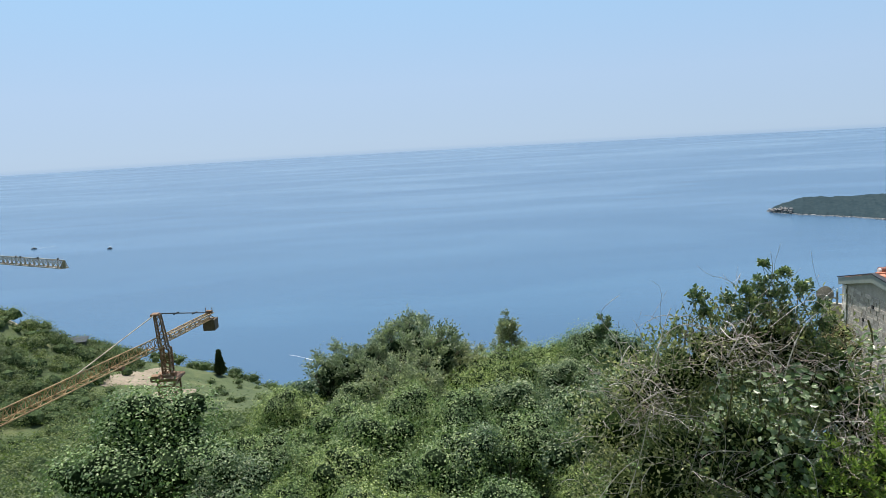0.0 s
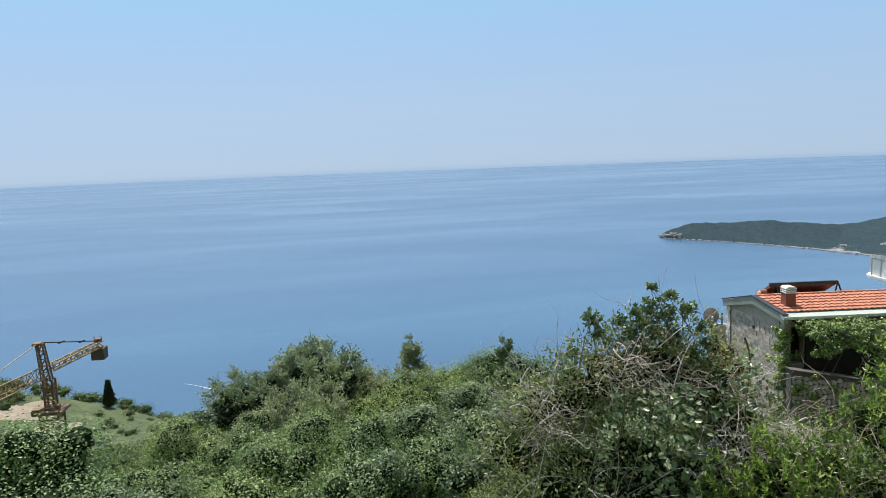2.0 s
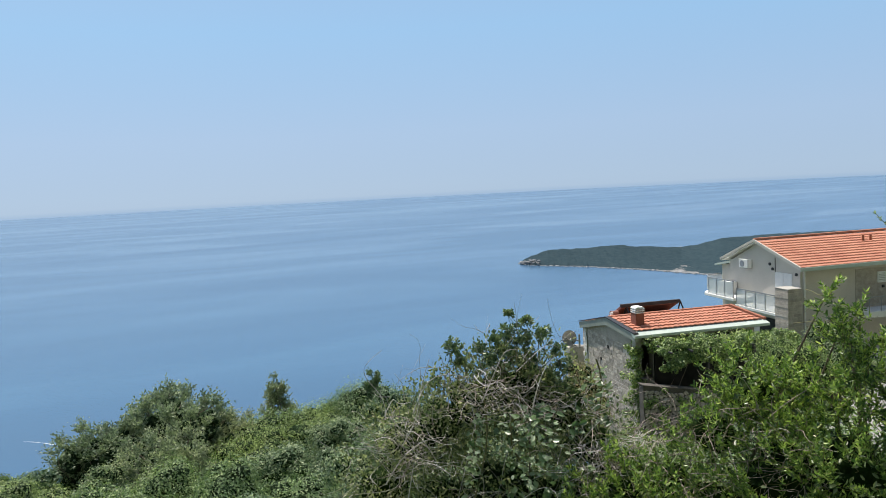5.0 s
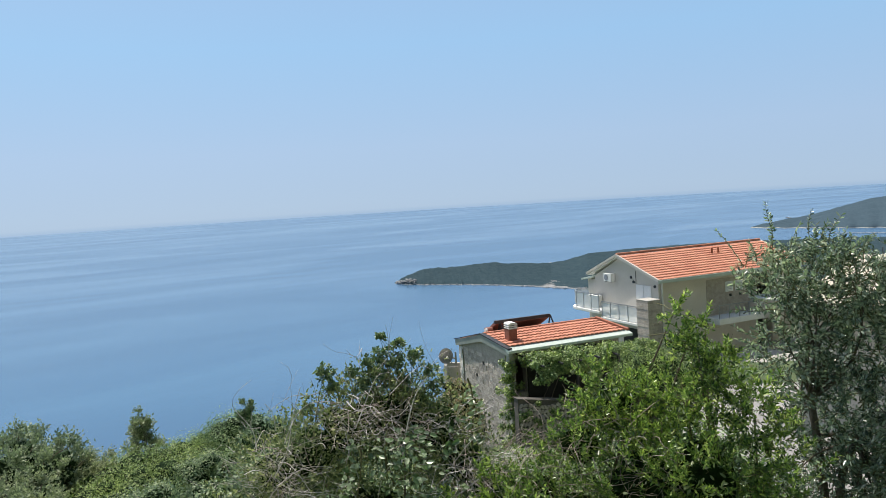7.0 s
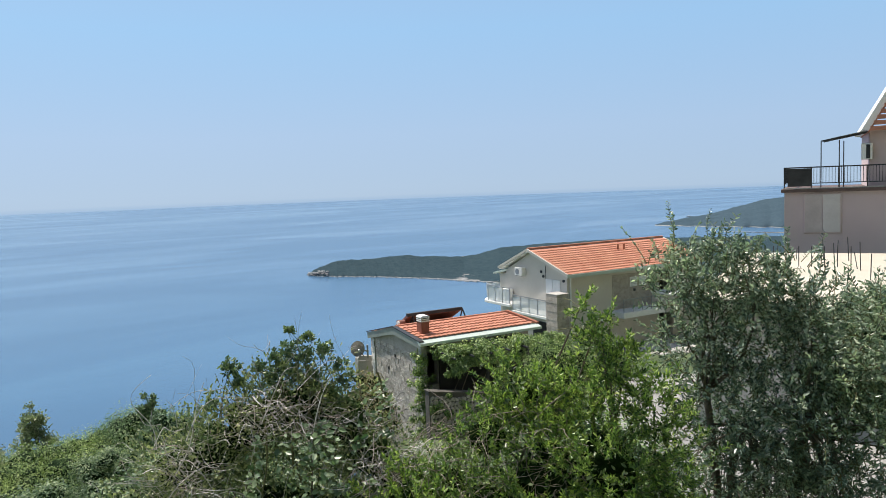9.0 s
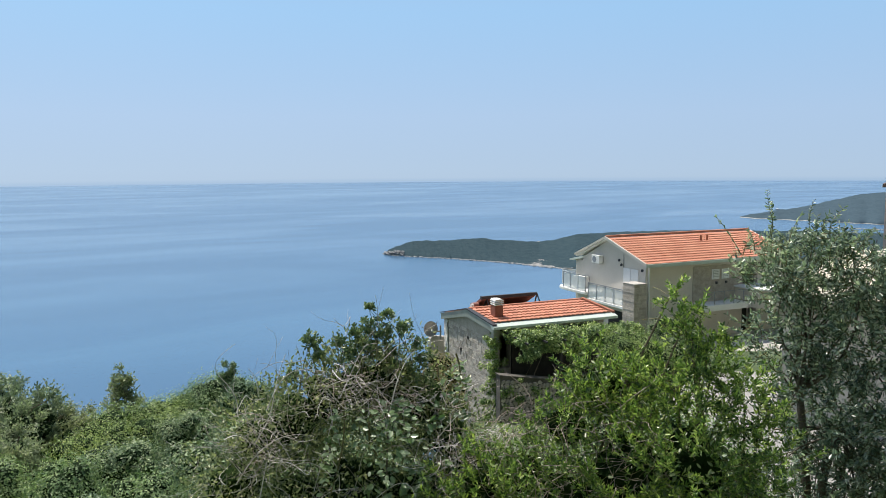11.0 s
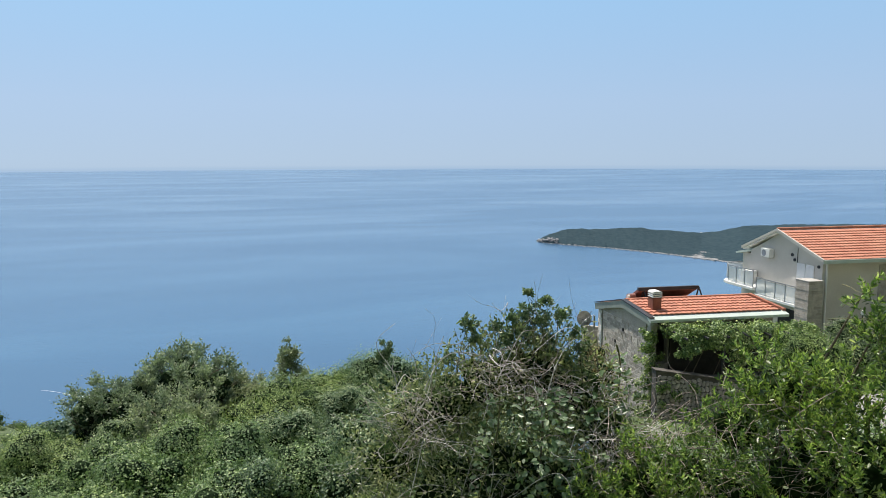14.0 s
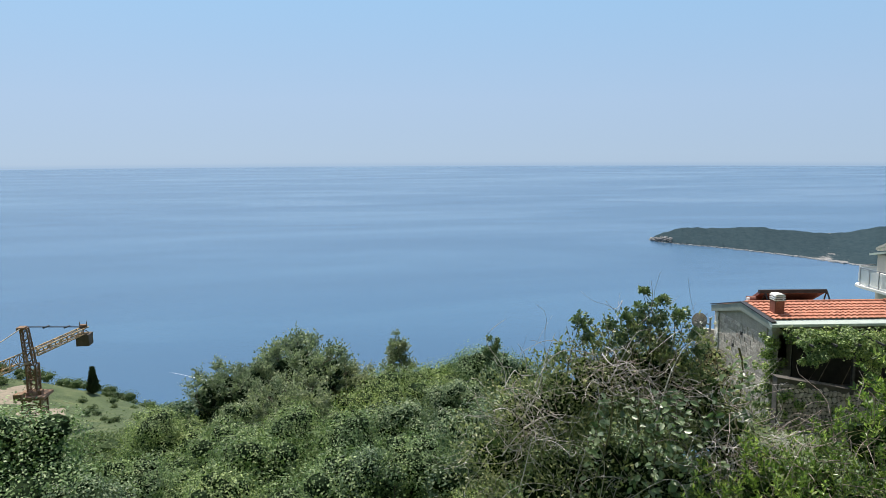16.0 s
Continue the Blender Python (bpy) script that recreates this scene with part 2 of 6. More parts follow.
BROWN_TWIG = surface("brown_twig", (0.25, 0.2, 0.18), (0.44, 0.37, 0.34), 4, 50, 0.9, 0.3)
# near-black green for bush cores: the inner shade is put into the colour
INNER_SHADE = surface("inner_foliage", (0.01, 0.022, 0.008), (0.028, 0.048, 0.016), 5, 16, 0.95, 0.8, spec=0.0, grit=0.6)
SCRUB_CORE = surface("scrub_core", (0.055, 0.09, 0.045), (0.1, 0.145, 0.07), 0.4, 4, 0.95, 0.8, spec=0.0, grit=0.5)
# the same for tree crowns: gaps between clumps painted dark
CANOPY_SHADE = surface("canopy_inner_shade", (0.014, 0.028, 0.014), (0.036, 0.058, 0.028), 5, 16, 0.95, 0.8, spec=0.0, grit=0.6)
SHORE_ROCK = surface("shore_rock", (0.22, 0.225, 0.23), (0.38, 0.38, 0.38), 0.3, 2, 0.95, 0.6)
ASHLAR = surface("ashlar_stone", (0.42, 0.375, 0.335), (0.6, 0.545, 0.49), 3.5, 22, 0.9, 0.7, vary=0.3)
PIER_STONE = surface("pier_stone", (0.42, 0.365, 0.32), (0.58, 0.52, 0.46), 3, 18, 0.9, 0.5, vary=0.22)
SHED_GREY = surface("blue_grey_sheet", (0.07, 0.085, 0.1), (0.11, 0.125, 0.145), 0.8, 9, 0.95, 0.1, spec=0.05)
QUOIN = surface("quoin_stone", (0.68, 0.66, 0.62), (0.8, 0.78, 0.74), 2.5, 30, 0.9, 0.4, vary=0.1)
RUBBLE = surface("rubble_stone", (0.39, 0.355, 0.325), (0.53, 0.49, 0.45), 3, 25, 0.9, 0.6, vary=0.25)
MORTAR = surface("mortar", (0.38, 0.345, 0.305), (0.48, 0.44, 0.395), 3, 40, 0.95, 0.4)
# dark wall joints; also painted shade on the terrace slab and coping
JOINT_AND_SHADE = surface("dark_joint_and_shade", (0.08, 0.075, 0.07), (0.14, 0.13, 0.12), 3, 40, 0.95, 0.4)
TILE = surface("roof_tile", (0.47, 0.18, 0.115), (0.6, 0.275, 0.18), 1.2, 18, 0.8, 0.2, vary=0.2)
RIDGE = surface("ridge_tile", (0.28, 0.1, 0.06), (0.4, 0.15, 0.09), 2, 20, 0.85, 0.2, vary=0.1)
RENDER = surface("pale_render", (0.53, 0.505, 0.465), (0.61, 0.58, 0.535), 0.7, 30, 0.9, 0.12, grit=0.08)
RENDER_BEIGE = surface("beige_render", (0.58, 0.525, 0.475), (0.68, 0.62, 0.565), 0.6, 30, 0.9, 0.12, grit=0.1)
DARK_EDGE = surface("dark_brown_edge", (0.1, 0.07, 0.065), (0.16, 0.11, 0.1), 2, 20, 0.8, 0.2)
RENDER_MAUVE = surface("mauve_render", (0.52, 0.42, 0.43), (0.59, 0.48, 0.49), 0.5, 30, 0.9, 0.12, grit=0.1)
CREAM = surface("cream_plaster", (0.5, 0.45, 0.37), (0.6, 0.54, 0.46), 0.5, 25, 0.9, 0.15, grit=0.12)
YARD_GREY = surface("worn_yard", (0.24, 0.235, 0.23), (0.35, 0.34, 0.325), 0.5, 12, 0.95, 0.3)
CONCRETE = surface("concrete", (0.36, 0.35, 0.33), (0.48, 0.46, 0.43), 0.8, 20, 0.92, 0.3)
FASCIA = surface("pale_green_fascia", (0.46, 0.54, 0.5), (0.56, 0.63, 0.58), 1.5, 25, 0.6, 0.05, grit=0.08)
VERGE = surface("grey_green_verge", (0.24, 0.275, 0.25), (0.32, 0.355, 0.325), 1.5, 25, 0.6, 0.05, grit=0.1)
WHITE = surface("white_paint", (0.74, 0.74, 0.72), (0.8, 0.8, 0.78), 1.5, 25, 0.5, 0.05, grit=0.06)
GREY_METAL = surface("grey_metal", (0.3, 0.31, 0.32), (0.4, 0.41, 0.42), 2, 30, 0.45, 0.05, metal=0.6)
DARK_METAL = surface("dark_metal", (0.03, 0.03, 0.035), (0.06, 0.06, 0.065), 2, 30, 0.5, 0.05, metal=0.3)
# near-black paint that stands for the shade inside openings
VOID_SHADE = surface("interior_shade", (0.02, 0.02, 0.02), (0.045, 0.042, 0.04), 2, 30, 0.9, 0.1)
CRANE_YELLOW = surface("worn_yellow_paint", (0.32, 0.2, 0.1), (0.54, 0.38, 0.19), 0.8, 9, 0.7, 0.2, grit=0.4)
RUST = surface("rusted_steel", (0.19, 0.115, 0.075), (0.34, 0.215, 0.135), 1.2, 12, 0.85, 0.3, grit=0.4)
CRANE_PALE = surface("faded_crane_paint", (0.42, 0.35, 0.28), (0.56, 0.5, 0.42), 0.8, 9, 0.7, 0.2, grit=0.3)
WEIGHT = surface("weathered_ballast", (0.1, 0.08, 0.065), (0.16, 0.13, 0.105), 1.0, 8, 0.9, 0.3)
CHIM = surface("red_chimney_render", (0.24, 0.09, 0.06), (0.33, 0.13, 0.09), 3, 30, 0.9, 0.3)
# reddish because the tiled roof's reflection is put into the colour
ROOF_TINTED_BACK = surface("roof_tinted_panel_back", (0.2, 0.085, 0.065), (0.3, 0.13, 0.1), 1.5, 20, 0.6, 0.05)
PANEL_FACE = surface("solar_panel_face", (0.015, 0.02, 0.04), (0.03, 0.035, 0.06), 1.5, 20, 0.15, 0.0)

RAIL_PANEL = glass_material("rail_glass", (0.66, 0.71, 0.72), 0.5)
WINDOW_GLASS = glass_material("window_glass", (0.36, 0.38, 0.38), 1.0)
# the two window panes: one greyish mauve, one paler
MAUVE_PANE = surface("mauve_pane", (0.44, 0.38, 0.38), (0.54, 0.47, 0.47), 1.2, 20, 0.35, 0.03, grit=0.08)
PALE_PANE = surface("pale_pane", (0.56, 0.52, 0.52), (0.64, 0.6, 0.6), 1.2, 20, 0.35, 0.03, grit=0.06)
SHUTTER = surface("white_shutter", (0.7, 0.71, 0.72), (0.78, 0.79, 0.8), 2, 25, 0.5, 0.05, grit=0.05)
HULL = surface("boat_hull", (0.1, 0.1, 0.11), (0.2, 0.2, 0.2), 2, 10, 0.5, 0.0)
FOAM = surface("sea_foam", (0.5, 0.6, 0.68), (0.66, 0.73, 0.79), 0.3, 2, 0.8, 0.0)
EARTH = surface("bare_earth", (0.26, 0.22, 0.165), (0.38, 0.33, 0.26), 0.15, 2, 0.95, 0.3)

# ---------------------------------------------------------------- building blocks


def mesh_from(name, verts, faces, material, smooth=False):
    """A mesh from an array of vertices and an array of faces (all of the same size)."""
    me = bpy.data.meshes.new(name)
    verts, faces = np.asarray(verts, np.float32), np.asarray(faces, np.int32)
    k = faces.shape[1]
    me.vertices.add(len(verts))
    me.vertices.foreach_set("co", verts.ravel())
    me.loops.add(faces.size)
    me.loops.foreach_set("vertex_index", faces.ravel())
    me.polygons.add(len(faces))
    me.polygons.foreach_set("loop_start", np.arange(0, faces.size, k, dtype=np.int32))
    me.polygons.foreach_set("use_smooth", np.full(len(faces), smooth))
    me.update(calc_edges=True)
    me.validate()
    me.materials.append(material)
    return me


def thing(name, m, label, category, group="", kind=""):
    ob = tagged(new(name), label, category, group, kind)
    ob.matrix_world = m
    return ob


def child(name, me, parent, label="", kind=""):
    ob = new(name, me)
    ob.parent = parent
    return tagged(ob, label, kind=kind)


def part(name, bm, material, parent, label="", bevel=0.0):
    if bevel:
        bmesh.ops.bevel(bm, geom=bm.edges[:], offset=bevel, segments=1, affect="EDGES")
    me = bpy.data.meshes.new(name)
    bm.to_mesh(me)
    bm.free()
    me.materials.append(material)
    return child(name, me, parent, label)


def solid(name, bm, material, label="", category="", group="", kind="", bevel=0.0):
    ob = part(name, bm, material, None, "", bevel)
    return tagged(ob, label, category, group, kind)


def box(x0, x1, y0, y1, z0, z1, bm=None):
    bm = bm or bmesh.new()
    m = Matrix.LocRotScale(((x0 + x1) / 2, (y0 + y1) / 2, (z0 + z1) / 2), None, (x1 - x0, y1 - y0, z1 - z0))
    bmesh.ops.create_cube(bm, size=1.0, matrix=m)
    return bm


def bar(a, b, w, h=None, bm=None):
    """A straight square-section member from a to b."""
    bm = bm or bmesh.new()
    a, b = Vector(a), Vector(b)
    d = b - a
    m = Matrix.Translation((a + b) / 2) @ d.to_track_quat("Z", "Y").to_matrix().to_4x4() @ Matrix.Diagonal((w, h or w, d.length, 1))
    bmesh.ops.create_cube(bm, size=1.0, matrix=m)
    return bm


def rod(a, b, r0, r1=None, seg=8, bm=None):
    bm = bm or bmesh.new()
    a, b = Vector(a), Vector(b)
    d = b - a
    m = Matrix.Translation((a + b) / 2) @ d.to_track_quat("Z", "Y").to_matrix().to_4x4()
    bmesh.ops.create_cone(bm, cap_ends=True, segments=seg, radius1=r0, radius2=r0 if r1 is None else r1, depth=d.length, matrix=m)
    return bm


def prism(outline, axis, a, b, bm=None):
    """The outline (pairs) swept along an axis from a to b: axis 'x' takes (y, z), 'y' (x, z), 'z' (x, y)."""
    bm = bm or bmesh.new()
    put = {"x": lambda p, t: (t, p[0], p[1]), "y": lambda p, t: (p[0], t, p[1]), "z": lambda p, t: (p[0], p[1], t)}[axis]
    lo, hi = [bm.verts.new(put(p, a)) for p in outline], [bm.verts.new(put(p, b)) for p in outline]
    n = len(outline)
    bm.faces.new(lo), bm.faces.new(hi)
    for i in range(n):
        bm.faces.new((lo[i], lo[(i + 1) % n], hi[(i + 1) % n], hi[i]))
    bmesh.ops.recalc_face_normals(bm, faces=bm.faces[:])
    return bm


def polar(az, r, z):
    """A place by bearing (degrees clockwise from +y), distance and height."""
    a = radians(az)
    return Vector((r * math.sin(a), r * math.cos(a), z))


def leaf_mesh(name, rng, at, out, size, width, material, spread=0.9, full=False, lift=0.25, shingle=True):
    """Single leaves at the points, pointing roughly along out. full: six-cornered blades."""
    n = len(at)
    tip = out + rng.normal(0, spread, (n, 3)) + (0, 0, lift)
    tip /= np.linalg.norm(tip, axis=1, keepdims=True) + 1e-9
    side = np.cross(tip, rng.normal(0, 1, (n, 3)))
    side /= np.linalg.norm(side, axis=1, keepdims=True) + 1e-9
    nor = np.cross(side, tip)
    if shingle:
        # blades lie over the clump like shingles, facing out and up
        nor = out + rng.normal(0, 0.36, (n, 3)) + (0, 0, 0.25)
        nor /= np.linalg.norm(nor, axis=1, keepdims=True) + 1e-9
        tip = np.cross(nor, rng.normal(0, 1, (n, 3)))
        tip /= np.linalg.norm(tip, axis=1, keepdims=True) + 1e-9
        side = np.cross(tip, nor)
    s = (size * rng.uniform(0.6, 1.35, n))[:, None]
    w = s * width * 0.5
    droop = nor * s * rng.uniform(-0.15, 0.15, (n, 1))
    if full:
        v = np.stack([at, at + tip * s * 0.3 + side * w * 0.9 + nor * w * 0.3, at + tip * s * 0.68 + side * w * 0.85 + nor * w * 0.3 + droop,
                      at + tip * s + droop * 2, at + tip * s * 0.68 - side * w * 0.85 + nor * w * 0.3 + droop,
                      at + tip * s * 0.3 - side * w * 0.9 + nor * w * 0.3], 1).reshape(-1, 3)
        f = (np.arange(n) * 6)[:, None, None] + np.array([[0, 1, 2, 3], [0, 3, 4, 5]])
        return mesh_from(name, v, f.reshape(-1, 4), material)
    v = np.stack([at, at + tip * s * 0.5 + side * w + nor * w * 0.25, at + tip * s + droop, at + tip * s * 0.5 - side * w + nor * w * 0.25], 1).reshape(-1, 3)
    f = (np.arange(n) * 4)[:, None, None] + np.array([[0, 1, 2], [0, 2, 3]])
    return mesh_from(name, v, f.reshape(-1, 3), material)


def tube_mesh(name, paths, radii, material, sides=4):
    """Tapered stems along paths: paths (n, k, 3), radii (n, k)."""
    paths, radii = np.asarray(paths, float), np.asarray(radii, float)
    n, k, _ = paths.shape
    d = np.gradient(paths, axis=1)
    d /= np.linalg.norm(d, axis=2, keepdims=True) + 1e-9
    ref = np.where(np.abs(d[..., 2:3]) > 0.9, np.array([1.0, 0, 0]), np.array([0, 0, 1.0]))
    u = np.cross(d, ref)
    u /= np.linalg.norm(u, axis=2, keepdims=True) + 1e-9
    w = np.cross(d, u)
    a = np.arange(sides) * 2 * np.pi / sides
    v = paths[:, :, None] + radii[:, :, None, None] * (np.cos(a)[:, None] * u[:, :, None] + np.sin(a)[:, None] * w[:, :, None])
    idx = np.arange(n * k * sides).reshape(n, k, sides)
    nx = np.roll(idx, -1, axis=2)
    f = np.stack([idx[:, :-1], nx[:, :-1], nx[:, 1:], idx[:, 1:]], -1).reshape(-1, 4)
    return mesh_from(name, v.reshape(-1, 3), f, material, True)


def shell_points(rng, n, centre, rad, fill=0.35):
    """Points in an ellipsoid, most of them near its skin, and the ways out."""
    d = rng.normal(0, 1, (n, 3))
    d /= np.linalg.norm(d, axis=1, keepdims=True)
    r = 1 - fill * rng.random(n) ** 1.6
    return np.asarray(centre) + d * r[:, None] * np.asarray(rad), d


def bend(rng, a, b, k=7, wobble=0.12, sag=0.0):
    """A wandering path from a to b."""
    s = np.linspace(0, 1, k)[:, None]
    a, b = np.asarray(a, float), np.asarray(b, float)
    span = np.linalg.norm(b - a)
    mid = np.sin(np.pi * s) * rng.normal(0, wobble, 3) * span + np.sin(2 * np.pi * s) * rng.normal(0, wobble * 0.5, 3) * span
    return a + (b - a) * s + mid + np.sin(np.pi * s) * np.array([0, 0, sag]) * span


def core_mesh(name, rng, centres, radii, material, fine=2, smooth=False):
    """Rough lumps, one to a leaf clump: added cores for its dense inner shade; also rocks."""
    bm = bmesh.new()
    bmesh.ops.create_icosphere(bm, subdivisions=fine, radius=1.0)
    unit = np.array([v.co[:] for v in bm.verts])
    tri = np.array([[v.index for v in f.verts] for f in bm.faces])
    bm.free()
    n, k = len(centres), len(unit)
    rough = rng.uniform(0.72, 1.12, (n, k, 1))
    v = np.asarray(centres)[:, None] + unit[None] * rough * np.asarray(radii)[:, None, :]
    f = (np.arange(n) * k)[:, None, None] + tri[None]
    return mesh_from(name, v.reshape(-1, 3), f.reshape(-1, 3), material, smooth)


def clump_crown(rng, height, width, clumps, leaves, size, material, base=0.25, flat=0.8, low=0.0, ragged=0.35, fill=0.18):
    """Crown of leaf clumps round a trunk at the origin; gives the leaf mesh and the clump centres."""
    at, out, centres, radii = [], [], [], []
    crown_c, crown_r = np.array([0, 0, height * (base + 1) / 2]), np.array([width / 2, width / 2, height * (1 - base) / 2])
    for _ in range(clumps):
        d = rng.normal(0, 1, 3)
        d /= np.linalg.norm(d)
        d[2] = d[2] if d[2] > low - 0.6 else -d[2]
        rr = width * rng.uniform(0.09, 0.24)
        c = crown_c + d * (crown_r - rr * 0.75) * rng.uniform(1 - ragged, 1.08)
        centres.append(c), radii.append((rr, rr, rr * flat))
    share = np.array([q[0] ** 2 for q in radii])
    for c, q, k in zip(centres, radii, (leaves * share / share.sum()).astype(int)):
        p, o = shell_points(rng, k, c, q, fill)
        lump = fbm(p[:, 0] + p[:, 2], p[:, 1] - p[:, 2], 0.7, 2, 3)[:, None] * 0.22 + rng.normal(0, 0.09, (k, 1)) + 0.25 * (rng.random((k, 1)) < 0.04)
        at.append(p + o * q[0] * lump), out.append(o)
    at, out = np.concatenate(at), np.concatenate(out)
    return leaf_mesh("crown", rng, at, out, size, 0.6, material), centres, np.array(radii)


def tree(name, seed, m, height, width, clumps, leaves, size, material, label, group="", base=0.25, trunk=0.1, ragged=0.35, flat=0.8, category="tree", core=0.58, fill=0.18):
    rng = np.random.default_rng(seed)
    t = thing(name, m, label, category, group)
    me, centres, radii = clump_crown(rng, height, width, clumps, leaves, size, material, base, flat, 0.0, ragged, fill)
    child("crown", me, t)
    # dark lumps added inside the clumps stand for crown shade
    child("inner_foliage", core_mesh("inner_foliage", rng, centres, radii * core, CANOPY_SHADE), t)
    fork = np.array([rng.normal(0, 0.1), rng.normal(0, 0.1), height * (base + 0.12)])
    child("trunk", tube_mesh("trunk", [bend(rng, (0, 0, -1.2), fork, 7, 0.05)], [np.linspace(trunk, trunk * 0.7, 7)], BARK, 8), t)
    paths = [bend(rng, fork, c, 7, 0.1) for c in centres]
    child("limb_frame", tube_mesh("limb_frame", paths, [np.linspace(trunk * 0.45, trunk * 0.08, 7)] * len(paths), BARK, 5), t)
    return t


def spray_tree(name, seed, m, height, width, clumps, per, size, material, label, group="", base=0.2, trunk=0.1, core=0.5, cone=0.0):
    """Tree with an open crown: tufts of leafy shoots reaching up and out at the ends of bare limbs."""
    rng = np.random.default_rng(seed)
    t = thing(name, m, label, "tree", group)
    d = rng.normal(0, 1, (clumps, 3))
    d /= np.linalg.norm(d, axis=1, keepdims=True)
    d[:, 2] = np.where(d[:, 2] < -0.5, -d[:, 2], d[:, 2])
    half = np.array([width / 2, width / 2, height * (1 - base) / 2])
    c = np.array([0, 0, height * (base + 1) / 2]) + d * half * rng.uniform(0.4, 1.0, (clumps, 1)) * (1 - 0.25 * rng.random((clumps, 1)) ** 2)
    c[:, :2] *= (1 + cone * (0.4 - c[:, 2] / height))[:, None]
    w = rng.normal(0, 0.55, (clumps, per, 3)) + d[:, None] * 0.6 + (0, 0, 0.45)
    w /= np.linalg.norm(w, axis=2, keepdims=True)
    reach = width * rng.uniform(0.07, 0.15, (clumps, per, 1))
    s = rng.uniform(0.15, 1.05, (clumps, per, 14, 1))
    at = c[:, None, None] + (w * reach)[:, :, None] * s + rng.normal(0, size * 0.35, (clumps, per, 14, 3))
    way = w[:, :, None] * 0.8 + rng.normal(0, 0.6, at.shape)
    child("crown", leaf_mesh("crown", rng, at.reshape(-1, 3), way.reshape(-1, 3), size, 0.5, material, 0.2, False, 0.1, False), t)
    # dark lumps stand for the shade within the open crown
    child("inner_foliage", core_mesh("inner_foliage", rng, c * (0.86, 0.86, 0.92), np.full((clumps, 3), width * 0.13 * core), CANOPY_SHADE), t)
    fork = np.array([0.05, 0, height * (base + 0.1)])
    child("trunk", tube_mesh("trunk", [bend(rng, (0, 0, -1.2), fork, 7, 0.05)], [np.linspace(trunk, trunk * 0.7, 7)], BARK, 8), t)
    paths = [bend(rng, fork, q, 7, 0.08) for q in c]
    child("limb_frame", tube_mesh("limb_frame", paths, [np.linspace(trunk * 0.4, trunk * 0.1, 7)] * len(paths), BARK, 5), t)
    return t

# ---------------------------------------------------------------- sea, land and distance
SEA_Z = -80.0


def ring_sheet(name, radii, segs, height, material, az0=0.0, az1=360.0, smooth=True):
    """A sheet of rings about the origin, its height a function of bearing and distance."""
    closed = az1 - az0 >= 360
    az = np.linspace(az0, az1, segs + (0 if closed else 1), endpoint=not closed)
    r, a = np.meshgrid(np.asarray(radii, float), az, indexing="ij")
    v = np.stack([r * np.sin(np.radians(a)), r * np.cos(np.radians(a)), height(r, a)], -1)
    idx = np.arange(r.size).reshape(r.shape)
    nx = np.roll(idx, -1, 1) if closed else idx[:, 1:]
    ix = idx if closed else idx[:, :-1]
    f = np.stack([ix[:-1], ix[1:], nx[1:], nx[:-1]], -1).reshape(-1, 4)[:, ::-1]
    return mesh_from(name, v.reshape(-1, 3), f, material, smooth)


def fbm(x, y, scale, seed=0.0, octaves=4):
    """Smooth noise from sines, for whole arrays."""
    out, amp = np.zeros_like(x), 1.0
    rng = np.random.default_rng(int(seed * 100) + 7)
    for o in range(octaves):
        for _ in range(3):
            a, p = rng.uniform(0, 2 * np.pi, 2)
            k = 2 * np.pi / scale * 2 ** o * rng.uniform(0.7, 1.4)
            out += amp / 3 * np.sin((x * np.cos(a) + y * np.sin(a)) * k + p)
        amp *= 0.5
    return out


def smooth01(a, b, x):
    t = np.clip((x - a) / (b - a), 0, 1)
    return t * t * (3 - 2 * t)


def land(r, az):
    """Height of the hillside: a steep wooded slope ahead, a spur on one hand, a shelf with houses on the other, and an
    unseen rise behind that blocks sky light.
    """
    az = (np.asarray(az, float) + 180) % 360 - 180
    r = np.asarray(r, float)
    mid = np.interp(r, [0, 6, 10, 20, 30, 60, 100, 150, 190, 230, 420], [-4.2, -6.5, -8.5, -10.2, -13, -29, -50, -68, -80, -92, -130])
    shelf = np.interp(r, [0, 6, 12, 20, 32, 55, 70, 100, 180, 240, 420], [-4.0, -4.8, -6.4, -8.6, -10.7, -11.6, -14, -26, -60, -92, -130])
    crest = np.interp(az, [-60, -34, -31.3, -29.5, -28, -24, -21, -16.4, -11.5, -8], [-4, -8.5, -9.7, -11.2, -12.4, -13.9, -15.0, -16.7, -19.2, -21])
    rc = 140.0
    el = np.where(r < 40, np.interp(r, [14, 40], [-34, -25]), np.interp(r, [40, 65, 100, rc], [-25, -21.5, -18.8, 0]))
    up = np.interp(r, [100, rc], [0, 1])
    el = np.where(r > 100, -18.8 + (np.minimum(crest, -6) + 18.8) * up, el)
    spur = np.minimum(r, rc) * np.tan(np.radians(el)) - np.maximum(r - rc, 0) * 0.62
    spur = np.where(r < 16, mid, spur + (mid - spur) * (1 - smooth01(14, 24, r)))
    w_left, w_right = 1 - smooth01(-13, -7, az), smooth01(26, 33, az)
    z = mid * (1 - w_left - w_right) + spur * w_left + shelf * w_right
    # unseen steep rise at the back, added to cut the sky's fill light
    behind = smooth01(80, 130, np.abs(az))
    z = z * (1 - behind) + behind * np.minimum(-4.0 + 0.75 * r, 260)
    x, y = r * np.sin(np.radians(az)), r * np.cos(np.radians(az))
    return z + fbm(x, y, 40, 1) * 0.5 * smooth01(20, 60, r) + fbm(x, y, 9, 2) * 0.12


